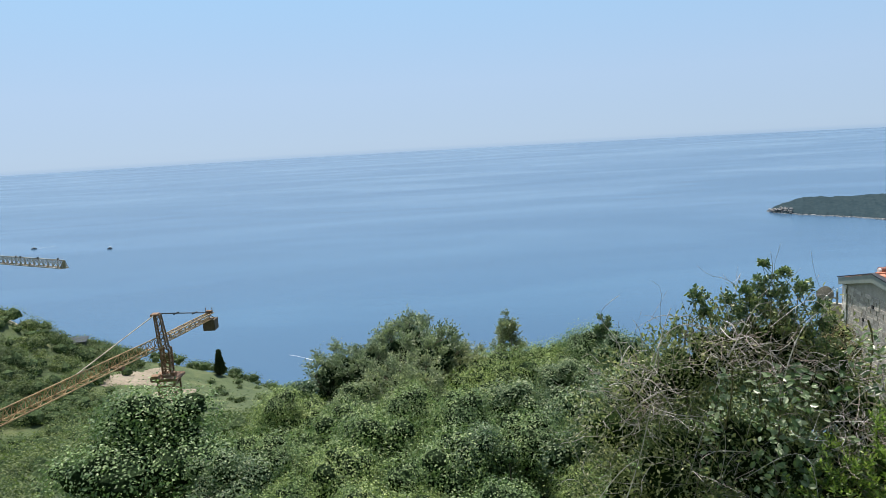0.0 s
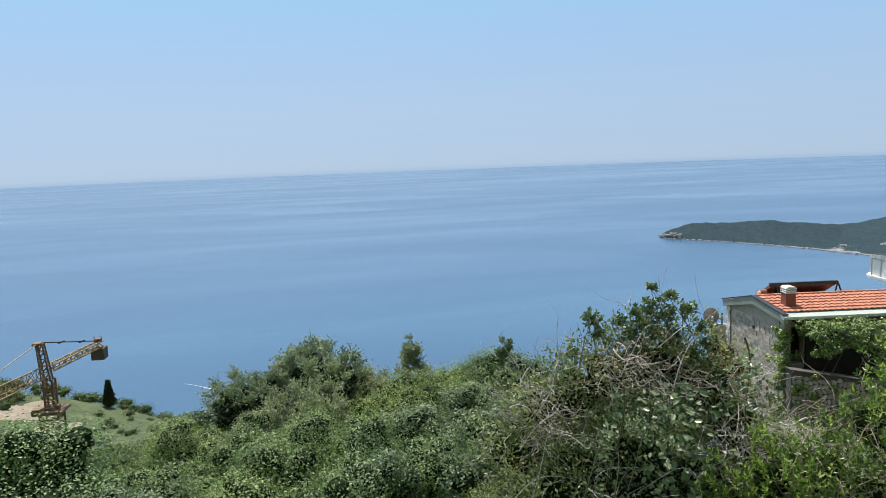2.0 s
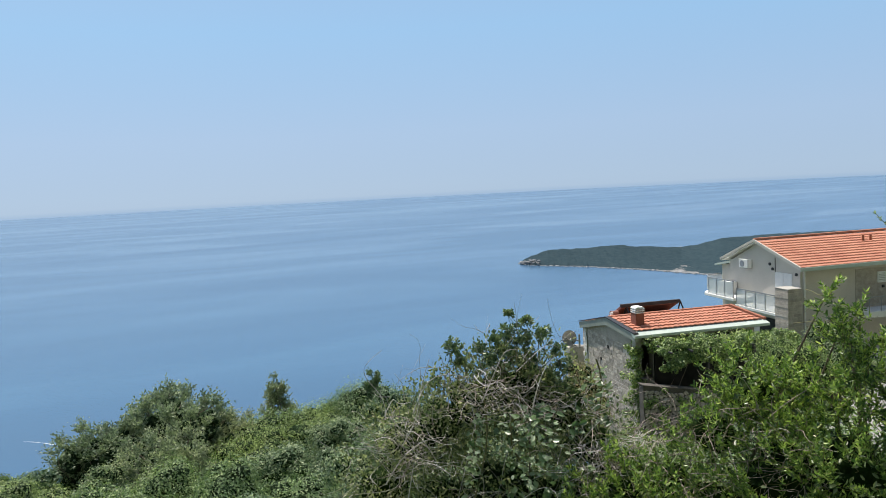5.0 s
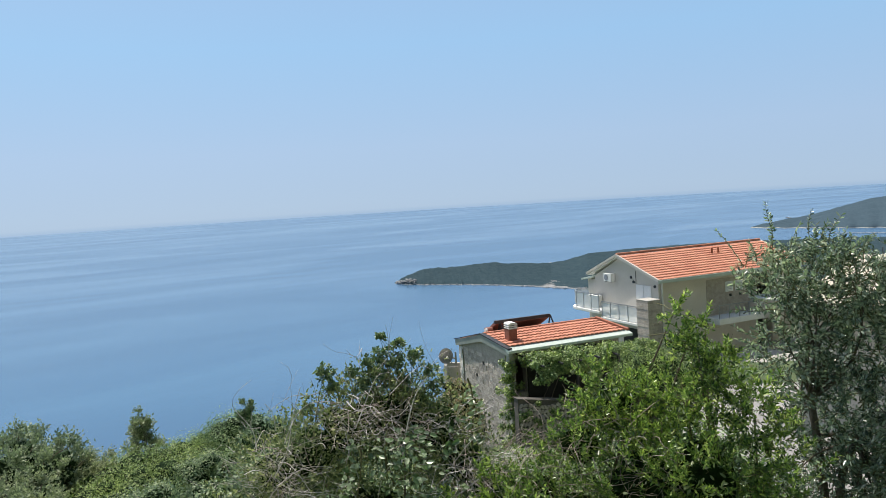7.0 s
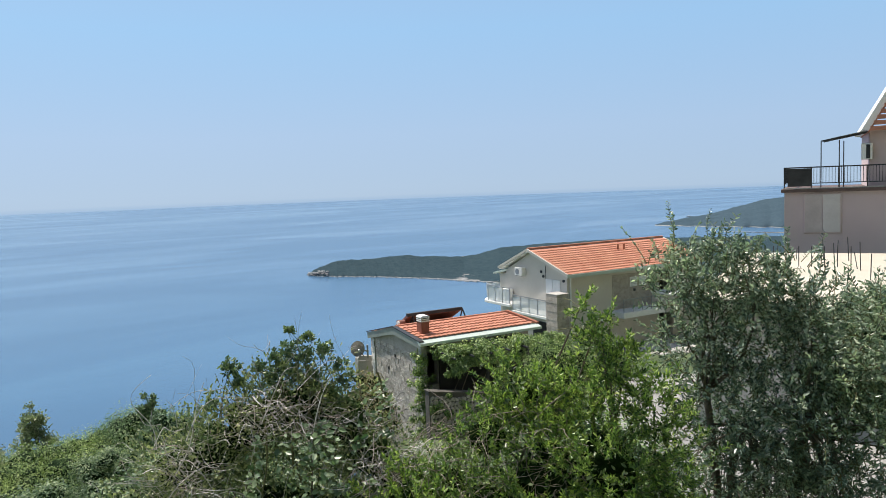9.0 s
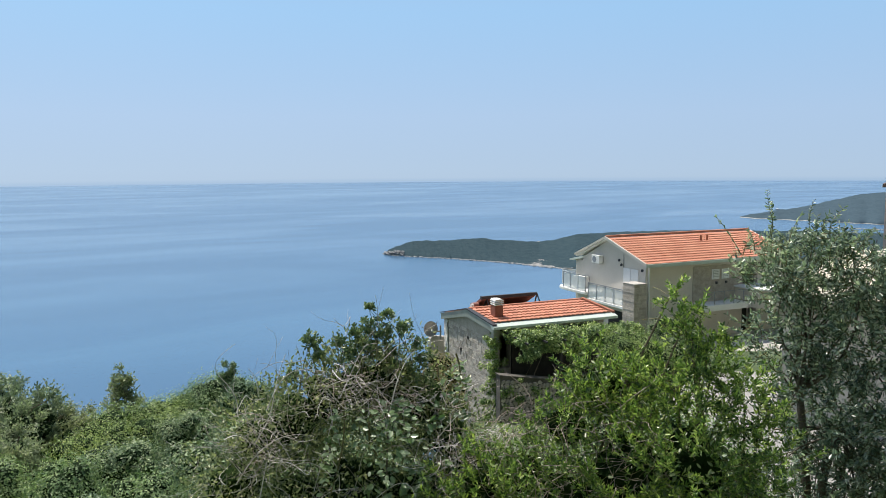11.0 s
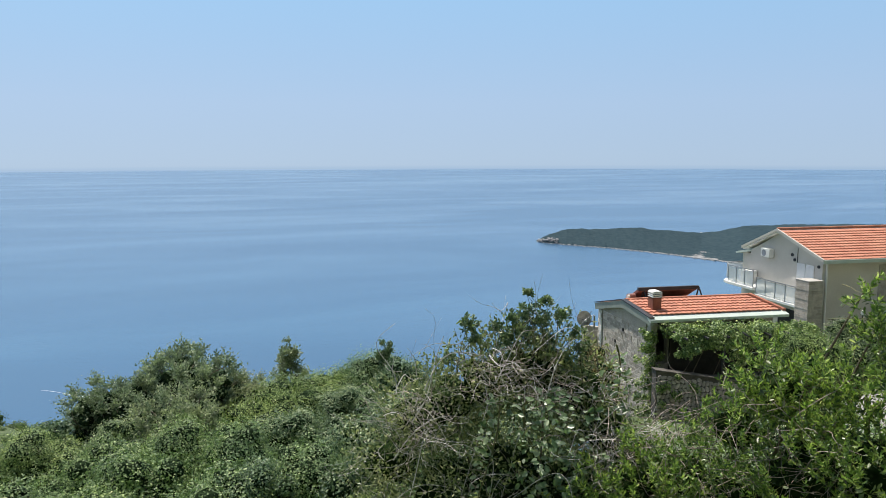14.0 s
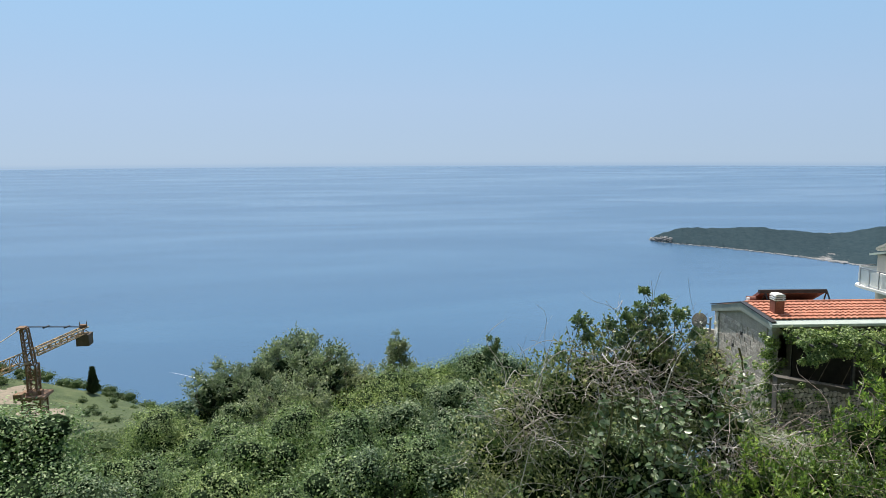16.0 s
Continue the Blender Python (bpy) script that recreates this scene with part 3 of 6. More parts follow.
def land_at(x, y):
    return float(land(math.hypot(x, y), math.degrees(math.atan2(x, y))))


tagged(new("ground", ring_sheet("ground", np.r_[0.01, np.geomspace(2, 420, 110)], 300, land, GROUND)),
       "steep hillside with dry grass and bare earth", "ground", kind="structure")
tagged(new("water", ring_sheet("water", np.r_[60, np.geomspace(120, 4950, 40)], 256, lambda r, a: np.full_like(r, SEA_Z), SEA)),
       "calm blue sea with pale slicks out to a hazy horizon", "sea", kind="structure")


def headland(name, az0, az1, shore, crest, back, material, segs, label, rough=1.2):
    """A tongue of land: near shore, crest distance and height, and far shore as functions of bearing."""
    rows = 110
    grain = np.random.default_rng(segs)
    az = np.linspace(az0, az1, segs + 1)
    s = np.linspace(0, 1, rows)[:, None]
    near, (cr, cz), far = shore(az), crest(az), back(az)
    r = np.where(s < 0.6, near + (cr - near) * s / 0.6, cr + (far - cr) * (s - 0.6) / 0.4)
    top = np.maximum(cz - SEA_Z, 0.5)
    prof = np.interp(s, [0, 0.02, 0.06, 0.16, 0.4, 0.6, 0.8, 1], [-0.5, 0.06, 0.2, 0.42, 0.84, 1.0, 0.75, -0.5])
    x, y = r * np.sin(np.radians(az)), r * np.cos(np.radians(az))
    z = top * prof + fbm(x, y, 40, 3) * rough * np.clip(prof, 0, 1) + fbm(x, y, 9, 4) * 0.25 * rough + grain.normal(0, 0.11, x.shape) * rough * np.clip(prof * 4, 0, 1)
    me = mesh_from(name, np.stack([x, y, z], -1).reshape(-1, 3), (lambda i: np.stack([i[:-1, :-1], i[:-1, 1:], i[1:, 1:], i[1:, :-1]], -1).reshape(-1, 4))(np.arange(x.size).reshape(x.shape)), material, True)
    ob = tagged(new(name, me), label, "headland", kind="structure")
    ob.location = (0, 0, SEA_Z)
    return x, y, z + SEA_Z


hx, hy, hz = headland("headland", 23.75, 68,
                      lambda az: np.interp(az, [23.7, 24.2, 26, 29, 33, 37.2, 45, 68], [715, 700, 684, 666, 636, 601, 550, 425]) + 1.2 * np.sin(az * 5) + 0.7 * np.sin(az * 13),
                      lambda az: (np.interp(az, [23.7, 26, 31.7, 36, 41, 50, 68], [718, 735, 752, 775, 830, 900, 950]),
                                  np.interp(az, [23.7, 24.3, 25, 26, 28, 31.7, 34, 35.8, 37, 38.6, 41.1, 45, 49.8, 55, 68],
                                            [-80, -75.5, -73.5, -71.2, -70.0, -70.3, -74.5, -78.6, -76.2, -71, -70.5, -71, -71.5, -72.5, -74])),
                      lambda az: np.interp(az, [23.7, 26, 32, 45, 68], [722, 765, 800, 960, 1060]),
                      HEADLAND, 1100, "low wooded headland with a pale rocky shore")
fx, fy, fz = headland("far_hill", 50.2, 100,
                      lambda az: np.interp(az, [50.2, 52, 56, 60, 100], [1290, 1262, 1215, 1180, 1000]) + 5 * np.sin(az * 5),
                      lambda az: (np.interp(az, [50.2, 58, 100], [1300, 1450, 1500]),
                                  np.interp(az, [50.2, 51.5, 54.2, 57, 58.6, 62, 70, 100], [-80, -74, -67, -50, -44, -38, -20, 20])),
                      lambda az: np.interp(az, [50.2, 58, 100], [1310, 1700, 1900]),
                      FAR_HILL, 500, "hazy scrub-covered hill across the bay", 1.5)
tagged(new("sand_spit", mesh_from("sand_spit", [polar(a, r + dr, SEA_Z + 0.5 * (1 - abs(dr) / 9)) for a, r in zip(np.linspace(55, 64, 30), np.linspace(1120, 1060, 30)) for dr in (-3, 0, 3)],
     [(i * 3 + j, i * 3 + j + 1, i * 3 + j + 4, i * 3 + j + 3) for i in range(29) for j in (0, 1)], EARTH)), "thin pale shoal in the bay", "shoal", kind="structure")


def scatter_clumps(name, seed, places, sizes, per, leaf, material, label, squash=0.75, width=0.7):
    """Uncountable far shrubs or treetops as one mesh of leaf tufts."""
    rng = np.random.default_rng(seed)
    n = len(places)
    d = rng.normal(0, 1, (n, per, 3))
    d /= np.linalg.norm(d, axis=2, keepdims=True)
    d[..., 2] = np.abs(d[..., 2]) * 1.0 - 0.25
    p = places[:, None] + d * sizes[:, None, None] * np.array([1, 1, squash]) * rng.uniform(0.6, 1.0, (n, per, 1))
    me = leaf_mesh(name, rng, p.reshape(-1, 3), d.reshape(-1, 3), leaf, width, material, 0.8)
    return tagged(new(name, me), label, "woods", kind="stuff")


rng = np.random.default_rng(11)
# bare rocks along the headland's shore, thickest at its point
ra = np.concatenate([rng.uniform(23.9, 25.4, 150), rng.uniform(25.2, 60, 420)])
rs = np.interp(ra, [23.7, 24.2, 26, 29, 33, 37.2, 45, 68], [713, 701, 686, 668, 638, 603, 552, 427]) + np.where(ra < 25.4, rng.uniform(0, 14, ra.size), rng.uniform(-1, 4, ra.size))
rz = SEA_Z + np.where(ra < 25.4, rng.uniform(-0.3, 4.2, ra.size) * np.clip((ra - 23.6), 0.2, 1), 0.1)
rock_at = np.stack([rs * np.sin(np.radians(ra)), rs * np.cos(np.radians(ra)), rz], -1)
tagged(new("shore_rocks", core_mesh("shore_rocks", rng, rock_at, rng.uniform(0.5, 1.3, (ra.size, 1)) * np.array([[1.2, 1.2, 0.7]]), SHORE_ROCK)), "pale grey rocks along the headland shore", "rocks", kind="stuff")

# scrub on the spur: woods towards the ridge, thin shrubs on the open grass
pl, sz = [], []
while len(pl) < 3200:
    az, r = rng.uniform(-48, -8), rng.uniform(38, 185)
    x, y = r * math.sin(radians(az)), r * math.cos(radians(az))
    grass = smooth01(-24, -20, np.array(az)) * smooth01(75, 95, np.array(r)) * (1 - smooth01(134, 142, np.array(r)))
    dens = (1 - 0.86 * float(grass)) * (0.35 + 0.65 * (float(fbm(np.array(x), np.array(y), 30, 5)) > -0.25))
    if -25.5 < az < -19 and 96 < r < 130:
        dens *= 0.06
    if rng.random() < dens:
        s = rng.uniform(0.8, 2.2) * (0.6 if grass > 0.5 else 1.0) * (1.25 if az < -24 else 1.0)
        pl.append((x, y, land_at(x, y) + s * 0.3)), sz.append(s)
scatter_clumps("hillside_scrub", 13, np.array(pl), np.array(sz), 130, 0.23, LEAF_SCRUB, "dense green maquis scrub over the hillside", 0.85)
wp, ws = [], []
while len(wp) < 620:
    az, r = rng.uniform(-50, -23.5), rng.uniform(45, 152)
    x, y = r * math.sin(radians(az)), r * math.cos(radians(az))
    if az > -26.5 and 92 < r < 132 or float(fbm(np.array(x), np.array(y), 45, 9)) < -0.35:
        continue
    s = rng.uniform(1.3, 2.6)
    wp.append((x, y, land_at(x, y) + s * 0.15)), ws.append(s)
scatter_clumps("hillside_woods", 14, np.array(wp), np.array(ws), 420, 0.25, LEAF_SCRUB, "dark green oak woods on the ridge", 0.95)
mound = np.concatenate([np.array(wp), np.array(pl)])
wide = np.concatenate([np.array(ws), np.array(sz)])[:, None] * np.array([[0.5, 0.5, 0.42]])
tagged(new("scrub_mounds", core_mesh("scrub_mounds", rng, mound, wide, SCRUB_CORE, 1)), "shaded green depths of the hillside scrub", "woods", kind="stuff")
gp = []
while len(gp) < 9000:
    az, r = rng.uniform(-30, -10), rng.uniform(60, 150)
    gp.append((r * math.sin(radians(az)), r * math.cos(radians(az)), 0))
gp = np.array(gp)
gp[:, 2] = land(np.hypot(gp[:, 0], gp[:, 1]), np.degrees(np.arctan2(gp[:, 0], gp[:, 1])))
tagged(new("hillside_grass", leaf_mesh("hillside_grass", rng, gp, np.tile((0, 0, 1.0), (len(gp), 1)), 0.45, 0.3, LEAF_SCRUB, 0.4)), "rough green grass on the open slope", "grass", kind="stuff")


def earth_patch(az, r, wx, wy, turn):
    """Graded building ground that follows the slope."""
    g = np.linspace(-1, 1, 15)
    u, v = np.meshgrid(g, g, indexing="ij")
    rad = np.maximum(np.abs(u), np.abs(v))
    ang = np.arctan2(v, u)
    k = rad / np.maximum(np.hypot(u, v), 1e-6) * (1 + 0.18 * np.sin(3 * ang + az) + 0.1 * np.sin(7 * ang))
    c, s = math.cos(radians(turn)), math.sin(radians(turn))
    ctr = polar(az, r, 0)
    x, y = ctr.x + (u * c * wx - v * s * wy) * k, ctr.y + (u * s * wx + v * c * wy) * k
    z = land(np.hypot(x, y), np.degrees(np.arctan2(x, y))) + 0.22 * (1 - rad) + 0.03
    i = np.arange(225).reshape(15, 15)
    f = np.stack([i[:-1, :-1], i[1:, :-1], i[1:, 1:], i[:-1, 1:]], -1).reshape(-1, 4)
    return tagged(new("earth_patch", mesh_from("earth_patch", np.stack([x, y, z], -1).reshape(-1, 3), f, EARTH, True)), "bare dusty earth cleared on the slope", "earth", kind="structure")


earth_patch(-23.3, 126, 4, 7, -20)
earth_patch(-20.9, 116, 3, 5, 10)
earth_patch(-29.6, 37, 2.6, 2.2, 30)

# ---------------------------------------------------------------- tower cranes


def lattice(parent, a, b, w, h, bays, material, chord=0.09, lace=0.055, triangle=True, name="jib"):
    """A three- or four-chord lattice girder from a to b (its lower centre line)."""
    a, b = Vector(a), Vector(b)
    d = (b - a).normalized()
    up = Vector((0, 0, 1)) if abs(d.z) < 0.9 else Vector((0, 1, 0))
    side = d.cross(up).normalized()
    up = side.cross(d)
    offs = [side * w / 2, -side * w / 2] + ([up * h] if triangle else [side * w / 2 + up * h, -side * w / 2 + up * h])
    for o in offs:
        part(name + "_chord", bar(a + o, b + o, chord), material, parent)
    bm = bmesh.new()
    pairs = [(0, 2), (1, 2), (0, 1)] if triangle else [(0, 2), (1, 3), (0, 1), (2, 3)]
    n = (b - a) / bays
    for i in range(bays):
        p, q = a + n * i, a + n * (i + 1)
        for j, k in pairs:
            bar(p + offs[j], p + offs[k], lace, None, bm)
            if triangle and k == 2:
                mid = (p + q) / 2
                bar(p + offs[j], mid + offs[k], lace, None, bm), bar(mid + offs[k], q + offs[j], lace, None, bm)
            else:
                bar((p if i % 2 else q) + offs[j], (q if i % 2 else p) + offs[k], lace, None, bm)
    part(name + "_lacing", bm, material, parent)


def crane_near():
    base = polar(-21.45, 100, 0)
    jib_z = -24.3
    t = thing("tower_crane", Matrix.Translation((base.x, base.y, jib_z)), "old tower crane with rusty mast and worn yellow jib", "crane", "tower cranes")
    foot = land_at(base.x, base.y) - jib_z - 0.3
    d = Vector((-0.225, -0.974, 0))
    lattice(t, d * 1.0 + Vector((0, 0, 0.0)), d * 33 + Vector((0, 0, 0.0)), 1.1, 1.25, 18, CRANE_YELLOW, 0.12, 0.06)
    lattice(t, -d * 0.8 + Vector((0, 0, 0.35)), -d * 12.0 + Vector((0, 0, 0.55)), 0.9, 0.75, 9, CRANE_YELLOW, 0.12, 0.07, False, "counter_jib")
    lattice(t, (0, 0, -0.6), (0, 0, -4.2), 1.05, 1.05, 4, RUST, 0.2, 0.1, False, "mast")
    lattice(t, (0.0, -0.62, -4.4), (0.0, -0.62, foot), 2.1, 2.1, 6, RUST, 0.2, 0.1, False, "base_tower")
    part("platform", box(-1.7, 1.7, -1.3, 1.9, -4.6, -4.2), RUST, t, "rusted turntable platform", 0.05)
    part("slewing_ring", rod((0, 0.3, -4.2), (0, 0.3, -3.9), 1.0, 0.9, 16), RUST, t)
    part("winch_box", box(-1.5, -0.5, -1.9, -0.9, -4.3, -3.6), RUST, t, "", 0.05)
    part("motor_box", box(0.5, 1.1, -0.3, 0.5, -4.2, -3.7), RUST, t, "", 0.05)
    for sx, sy in ((-0.5, -0.4), (0.5, -0.4), (-0.5, 0.5), (0.5, 0.5)):
        part("head_leg", bar((sx, sy, -0.6), (sx * 0.75 - 0.35, sy * 0.65 - 0.2, 4.0), 0.15), RUST, t)
    bm = bmesh.new()
    for k in range(5):
        s0, s1 = k / 5, (k + 1) / 5
        f = lambda sx, sy, s: Vector((sx * (1 - 0.25 * s) - 0.35 * s, sy * (1 - 0.35 * s) - 0.2 * s, -0.6 + 4.6 * s))
        for (ax, ay), (bx, by) in (((-0.5, -0.4), (0.5, -0.4)), ((-0.5, 0.5), (0.5, 0.5)), ((-0.5, -0.4), (-0.5, 0.5)), ((0.5, -0.4), (0.5, 0.5))):
            bar(f(ax, ay, s0), f(bx, by, s1), 0.08, None, bm), bar(f(ax, ay, s1), f(bx, by, s1), 0.08, None, bm)
    part("head_lacing", bm, RUST, t)
    part("head_sheave", box(-1.0, -0.1, -0.9, 0.25, 3.85, 4.2), RUST, t, "", 0.06)
    top = Vector((-0.4, -0.2, 4.15))
    part("jib_tie", rod(top, d * 16 + Vector((0, 0, 1.3)), 0.06), CRANE_PALE, t)
    part("counter_tie", rod(top, -d * 11.5 + Vector((0, 0, 1.4)), 0.07), DARK_METAL, t)
    for s in (0.35, 0.7):
        p = top.lerp(-d * 11.5 + Vector((0, 0, 1.4)), s)
        part("tie_link", bar(p - d * 0.6, p + d * 0.6, 0.16), DARK_METAL, t)
    c = -d * 11.6
    part("counterweight", box(c.x - 0.85, c.x + 0.85, c.y - 0.9, c.y + 0.9, -1.1, 0.5), WEIGHT, t, "weathered ballast block", 0.06)
    part("ballast_hook", box(c.x - 0.5, c.x + 0.4, c.y - 0.3, c.y + 0.3, 1.2, 1.7), RUST, t, "", 0.05)
    for dx in (-0.5, 0.4):
        part("rail_post", bar((c.x + dx, c.y, 1.2), (c.x + dx, c.y, 2.1), 0.08), RUST, t)
    part("trolley", box(d.x * 9 - 0.5, d.x * 9 + 0.5, d.y * 9 - 0.5, d.y * 9 + 0.5, -0.5, -0.1), RUST, t, "", 0.05)


crane_near()


def crane_far():
    tip, to = polar(-27.2, 120, -15.7), polar(-31.1, 135, -15.6)
    d = (to - tip).normalized()
    t = thing("tower_crane", Matrix.Translation(tip), "pale tower crane jib reaching over the bay", "crane", "tower cranes")
    lattice(t, d * 0.0, d * 40, 1.0, 1.15, 34, CRANE_PALE, 0.11, 0.06)
    part("jib_nose", prism([(-0.9, -0.05), (0.1, -0.05), (0.1, 1.1), (-0.1, 1.1)], "y", -0.12, 0.12), CRANE_PALE, t)
    for s in (1.5, 6.5, 11, 12.2, 17):
        p = d * s
        part("lamp_box", box(p.x - 0.12, p.x + 0.12, p.y - 0.12, p.y + 0.12, 1.1, 1.45), DARK_METAL, t, "", 0.03)
    m = d * 40
    foot = land_at(tip.x + m.x, tip.y + m.y) - tip.z
    lattice(t, (m.x, m.y - 0.7, 4), (m.x, m.y - 0.7, foot), 1.5, 1.5, 14, CRANE_PALE, 0.16, 0.08, False, "mast")


crane_far()

# ---------------------------------------------------------------- stone house
SITE = Matrix.Translation((17.18, 26.9, -6.82)) @ pose(0, 0, 0, 0, 0, -6)
S = thing("stone_house", SITE @ Matrix.Diagonal((0.96, 1.2, 1, 1)), "small grey stone house with orange tiled roof and pale green eaves", "house", "houses")


def gable_outline(y0, y1, ym, z_eave0, z_eave1, z_top, z_low):
    return [(y0, z_low), (y1, z_low), (y1, z_eave1), (ym, z_top), (y0, z_eave0)]


part("gable_wall", prism(gable_outline(0.62, 5.0, 2.4, -0.14, -0.64, 0.08, -7.5), "x", 0.04, 0.36), MORTAR, S)
part("gable_wall", prism(gable_outline(0.62, 5.0, 2.4, -0.14, -0.64, 0.08, -7.5), "x", 6.0, 6.3), MORTAR, S)
part("front_wall", prism([(0.36, -7.5), (6.0, -7.5), (6.0, -0.12), (0.36, -0.12), (0.36, -0.6), (1.1, -0.6), (1.1, -2.1), (0.36, -2.1)], "y", 0.62, 0.9), CONCRETE, S)
part("back_wall", box(0.36, 6.0, 4.7, 5.0, -7.5, -0.66), MORTAR, S)
part("roof_slab", prism([(0.1, -0.1), (0.1, 0.04), (2.4, 0.26), (5.0, -0.42), (5.0, -0.57), (2.4, 0.1)], "x", 0.05, 6.5), CONCRETE, S)
part("eave_gutter", prism([(-0.05, -0.1), (0.1, -0.1), (0.32, 0.1), (0.27, 0.13), (-0.05, 0.02)], "x", -0.16, 6.55), FASCIA, S, "pale green eave board with gutter", 0.01)
part("verge_board", prism([(0.0, -0.24), (0.04, 0.08), (2.4, 0.32), (2.4, -0.02)], "x", -0.14, 0.03), VERGE, S)
part("verge_board", prism([(5.0, -0.72), (2.4, -0.02), (2.4, 0.32), (5.05, -0.42)], "x", -0.14, 0.03), VERGE, S)
part("verge_flashing", prism([(0.02, 0.08), (0.02, 0.12), (2.4, 0.38), (5.1, -0.37), (5.1, -0.41), (2.4, 0.33)], "x", -0.17, 0.06), DARK_METAL, S)
part("chimney_stack", box(0.44, 0.86, 0.8, 1.2, -0.1, 0.74), CHIM, S, "dark red rendered chimney", 0.015)
for k in range(3):
    part("chimney_louvre", box(0.42, 0.88, 0.78, 1.22, 0.76 + 0.085 * k, 0.81 + 0.085 * k), WHITE, S, "", 0.012)
part("chimney_core", box(0.52, 0.78, 0.87, 1.13, 0.72, 0.99), DARK_METAL, S)
part("chimney_cap", prism([(0.43, 0.99), (0.87, 0.99), (0.8, 1.04), (0.5, 1.04)], "y", 0.79, 1.21), WHITE, S, "", 0.01)
# solid dark sheet before the wall: the deep terrace's shade is painted
part("doorway", box(1.15, 5.9, 0.53, 0.612, -2.7, -0.4), VOID_SHADE, S, "dark sheet painted as the terrace's shade")
part("corner_pier", box(0.06, 0.36, 0.3, 0.6, -7.0, -0.2), CONCRETE, S, "", 0.02)
for px in (2.4, 4.6):
    part("pergola_post", bar((px, -1.3, -2.4), (px, -1.3, -0.45), 0.1), DARK_METAL, S)
for k in range(6):
    part("pergola_beam", bar((0.6 + k * 0.95, -1.5, -0.42), (0.6 + k * 0.95, 0.6, -0.3), 0.07), DARK_METAL, S)
# slab coloured dark to stand for the shade under the vine
part("terrace_slab", box(0.5, 7.0, -0.8, 0.62, -2.9, -2.7), JOINT_AND_SHADE, S)
# coping likewise: vine shade put into its colour
part("wall_coping", prism([(-0.53, -1.71), (3.2, -2.37), (6.9, -2.42), (6.9, -2.47), (3.2, -2.42), (-0.53, -1.76)], "y", -1.14, -0.74), JOINT_AND_SHADE, S, "", 0.01)
part("terrace_wall", prism([(-0.5, -7), (6.8, -7), (6.8, -2.47), (3.2, -2.42), (-0.5, -1.76)], "y", -1.1, -0.8), JOINT_AND_SHADE, S)

solar = thing("solar_collector", SITE @ Matrix.Translation((2.45, 3.7, 0.12)), "tilted solar water heater panel standing on the tiled roof", "solar panel")
part("panel", prism([(-0.15, 0.45), (-0.05, 0.56), (1.15, -0.1), (1.1, -0.2)], "x", -1.45, 1.5), ROOF_TINTED_BACK, solar, "collector back with the roof's red reflection painted in", 0.01)
part("glazing", prism([(-0.03, 0.562), (-0.02, 0.575), (1.16, -0.085), (1.15, -0.098)], "x", -1.4, 1.45), PANEL_FACE, solar)
part("top_rail", bar((-1.5, -0.14, 0.55), (1.55, -0.14, 0.55), 0.15), DARK_METAL, solar)
for sx in (-1.2, 1.6):
    part("strut", bar((sx, -0.5, 0.05), (sx, -0.1, 0.55), 0.05), DARK_METAL, solar)
    part("strut", bar((sx, -0.1, 0.53), (sx, 0.2, -0.2), 0.05), DARK_METAL, solar)
part("tank", rod((-1.8, 0.3, 0.1), (-1.45, 0.3, 0.1), 0.17, 0.17, 16), ROOF_TINTED_BACK, solar)
part("tank_cap", rod((-2.0, -0.1, 0.2), (-1.9, -0.1, 0.2), 0.1, 0.1, 12), WHITE, solar)

DISH = thing("satellite_dish", Matrix.Translation((17.1, 33.0, -7.97)) @ pose(0, 0, 0, 0, 0, -18), "large grey satellite dish bolted to the house corner", "satellite dish")
bm = bmesh.new()
rings = []
for k in range(7):
    rr = 0.4 * k / 6
    rings.append([bm.verts.new((rr * math.cos(a) * 0.9, -0.3 * (rr / 0.4) ** 2 * 0.7, rr * math.sin(a))) for a in np.linspace(0, 2 * math.pi, 24, endpoint=False)] if k else [bm.verts.new((0, 0, 0))])
for j in range(24):
    bm.faces.new((rings[0][0], rings[1][j], rings[1][(j + 1) % 24]))
    for k in range(1, 6):
        bm.faces.new((rings[k][j], rings[k + 1][j], rings[k + 1][(j + 1) % 24], rings[k][(j + 1) % 24]))
bmesh.ops.solidify(bm, geom=bm.faces[:], thickness=0.02)
part("reflector", bm, CONCRETE, DISH)
for ax, az_ in ((-0.45, 0.1), (0.3, -0.4), (0.35, 0.35)):
    part("feed_arm", rod((ax, -0.15, az_), (0, -0.62, 0), 0.014), DARK_METAL, DISH)
part("feed_horn", rod((0, -0.72, 0), (0, -0.56, 0), 0.06, 0.05, 10), WHITE, DISH)
part("mount_arm", rod((0, 0.02, -0.05), (0.6, 0.1, -0.25), 0.04), GREY_METAL, DISH)
part("wall_bracket", bar((0.55, 0.1, -0.6), (0.55, 0.1, 0.1), 0.08), GREY_METAL, DISH)
solid("garden_wall", prism([(0.2, -6.5), (1.2, -6.5), (1.2, -1.75), (0.3, -1.6), (0.2, -1.75)], "y", 33.15, 33.45), CONCRETE, "weathered concrete wall behind the stone house", "wall").location = (17.0, 0, -6.82)

# ---------------------------------------------------------------- pale two-storey house
HW = thing("pale_house", pose(34.55, 36.05, -6.25, 0, 0, -4), "pale rendered two-storey house with orange tiled roof and balconies", "house", "houses")
part("gable_wall", prism(gable_outline(0.45, 7.5, 4.36, -0.2, -0.25, 1.3, -7), "x", 0.35, 0.65), RENDER, HW)
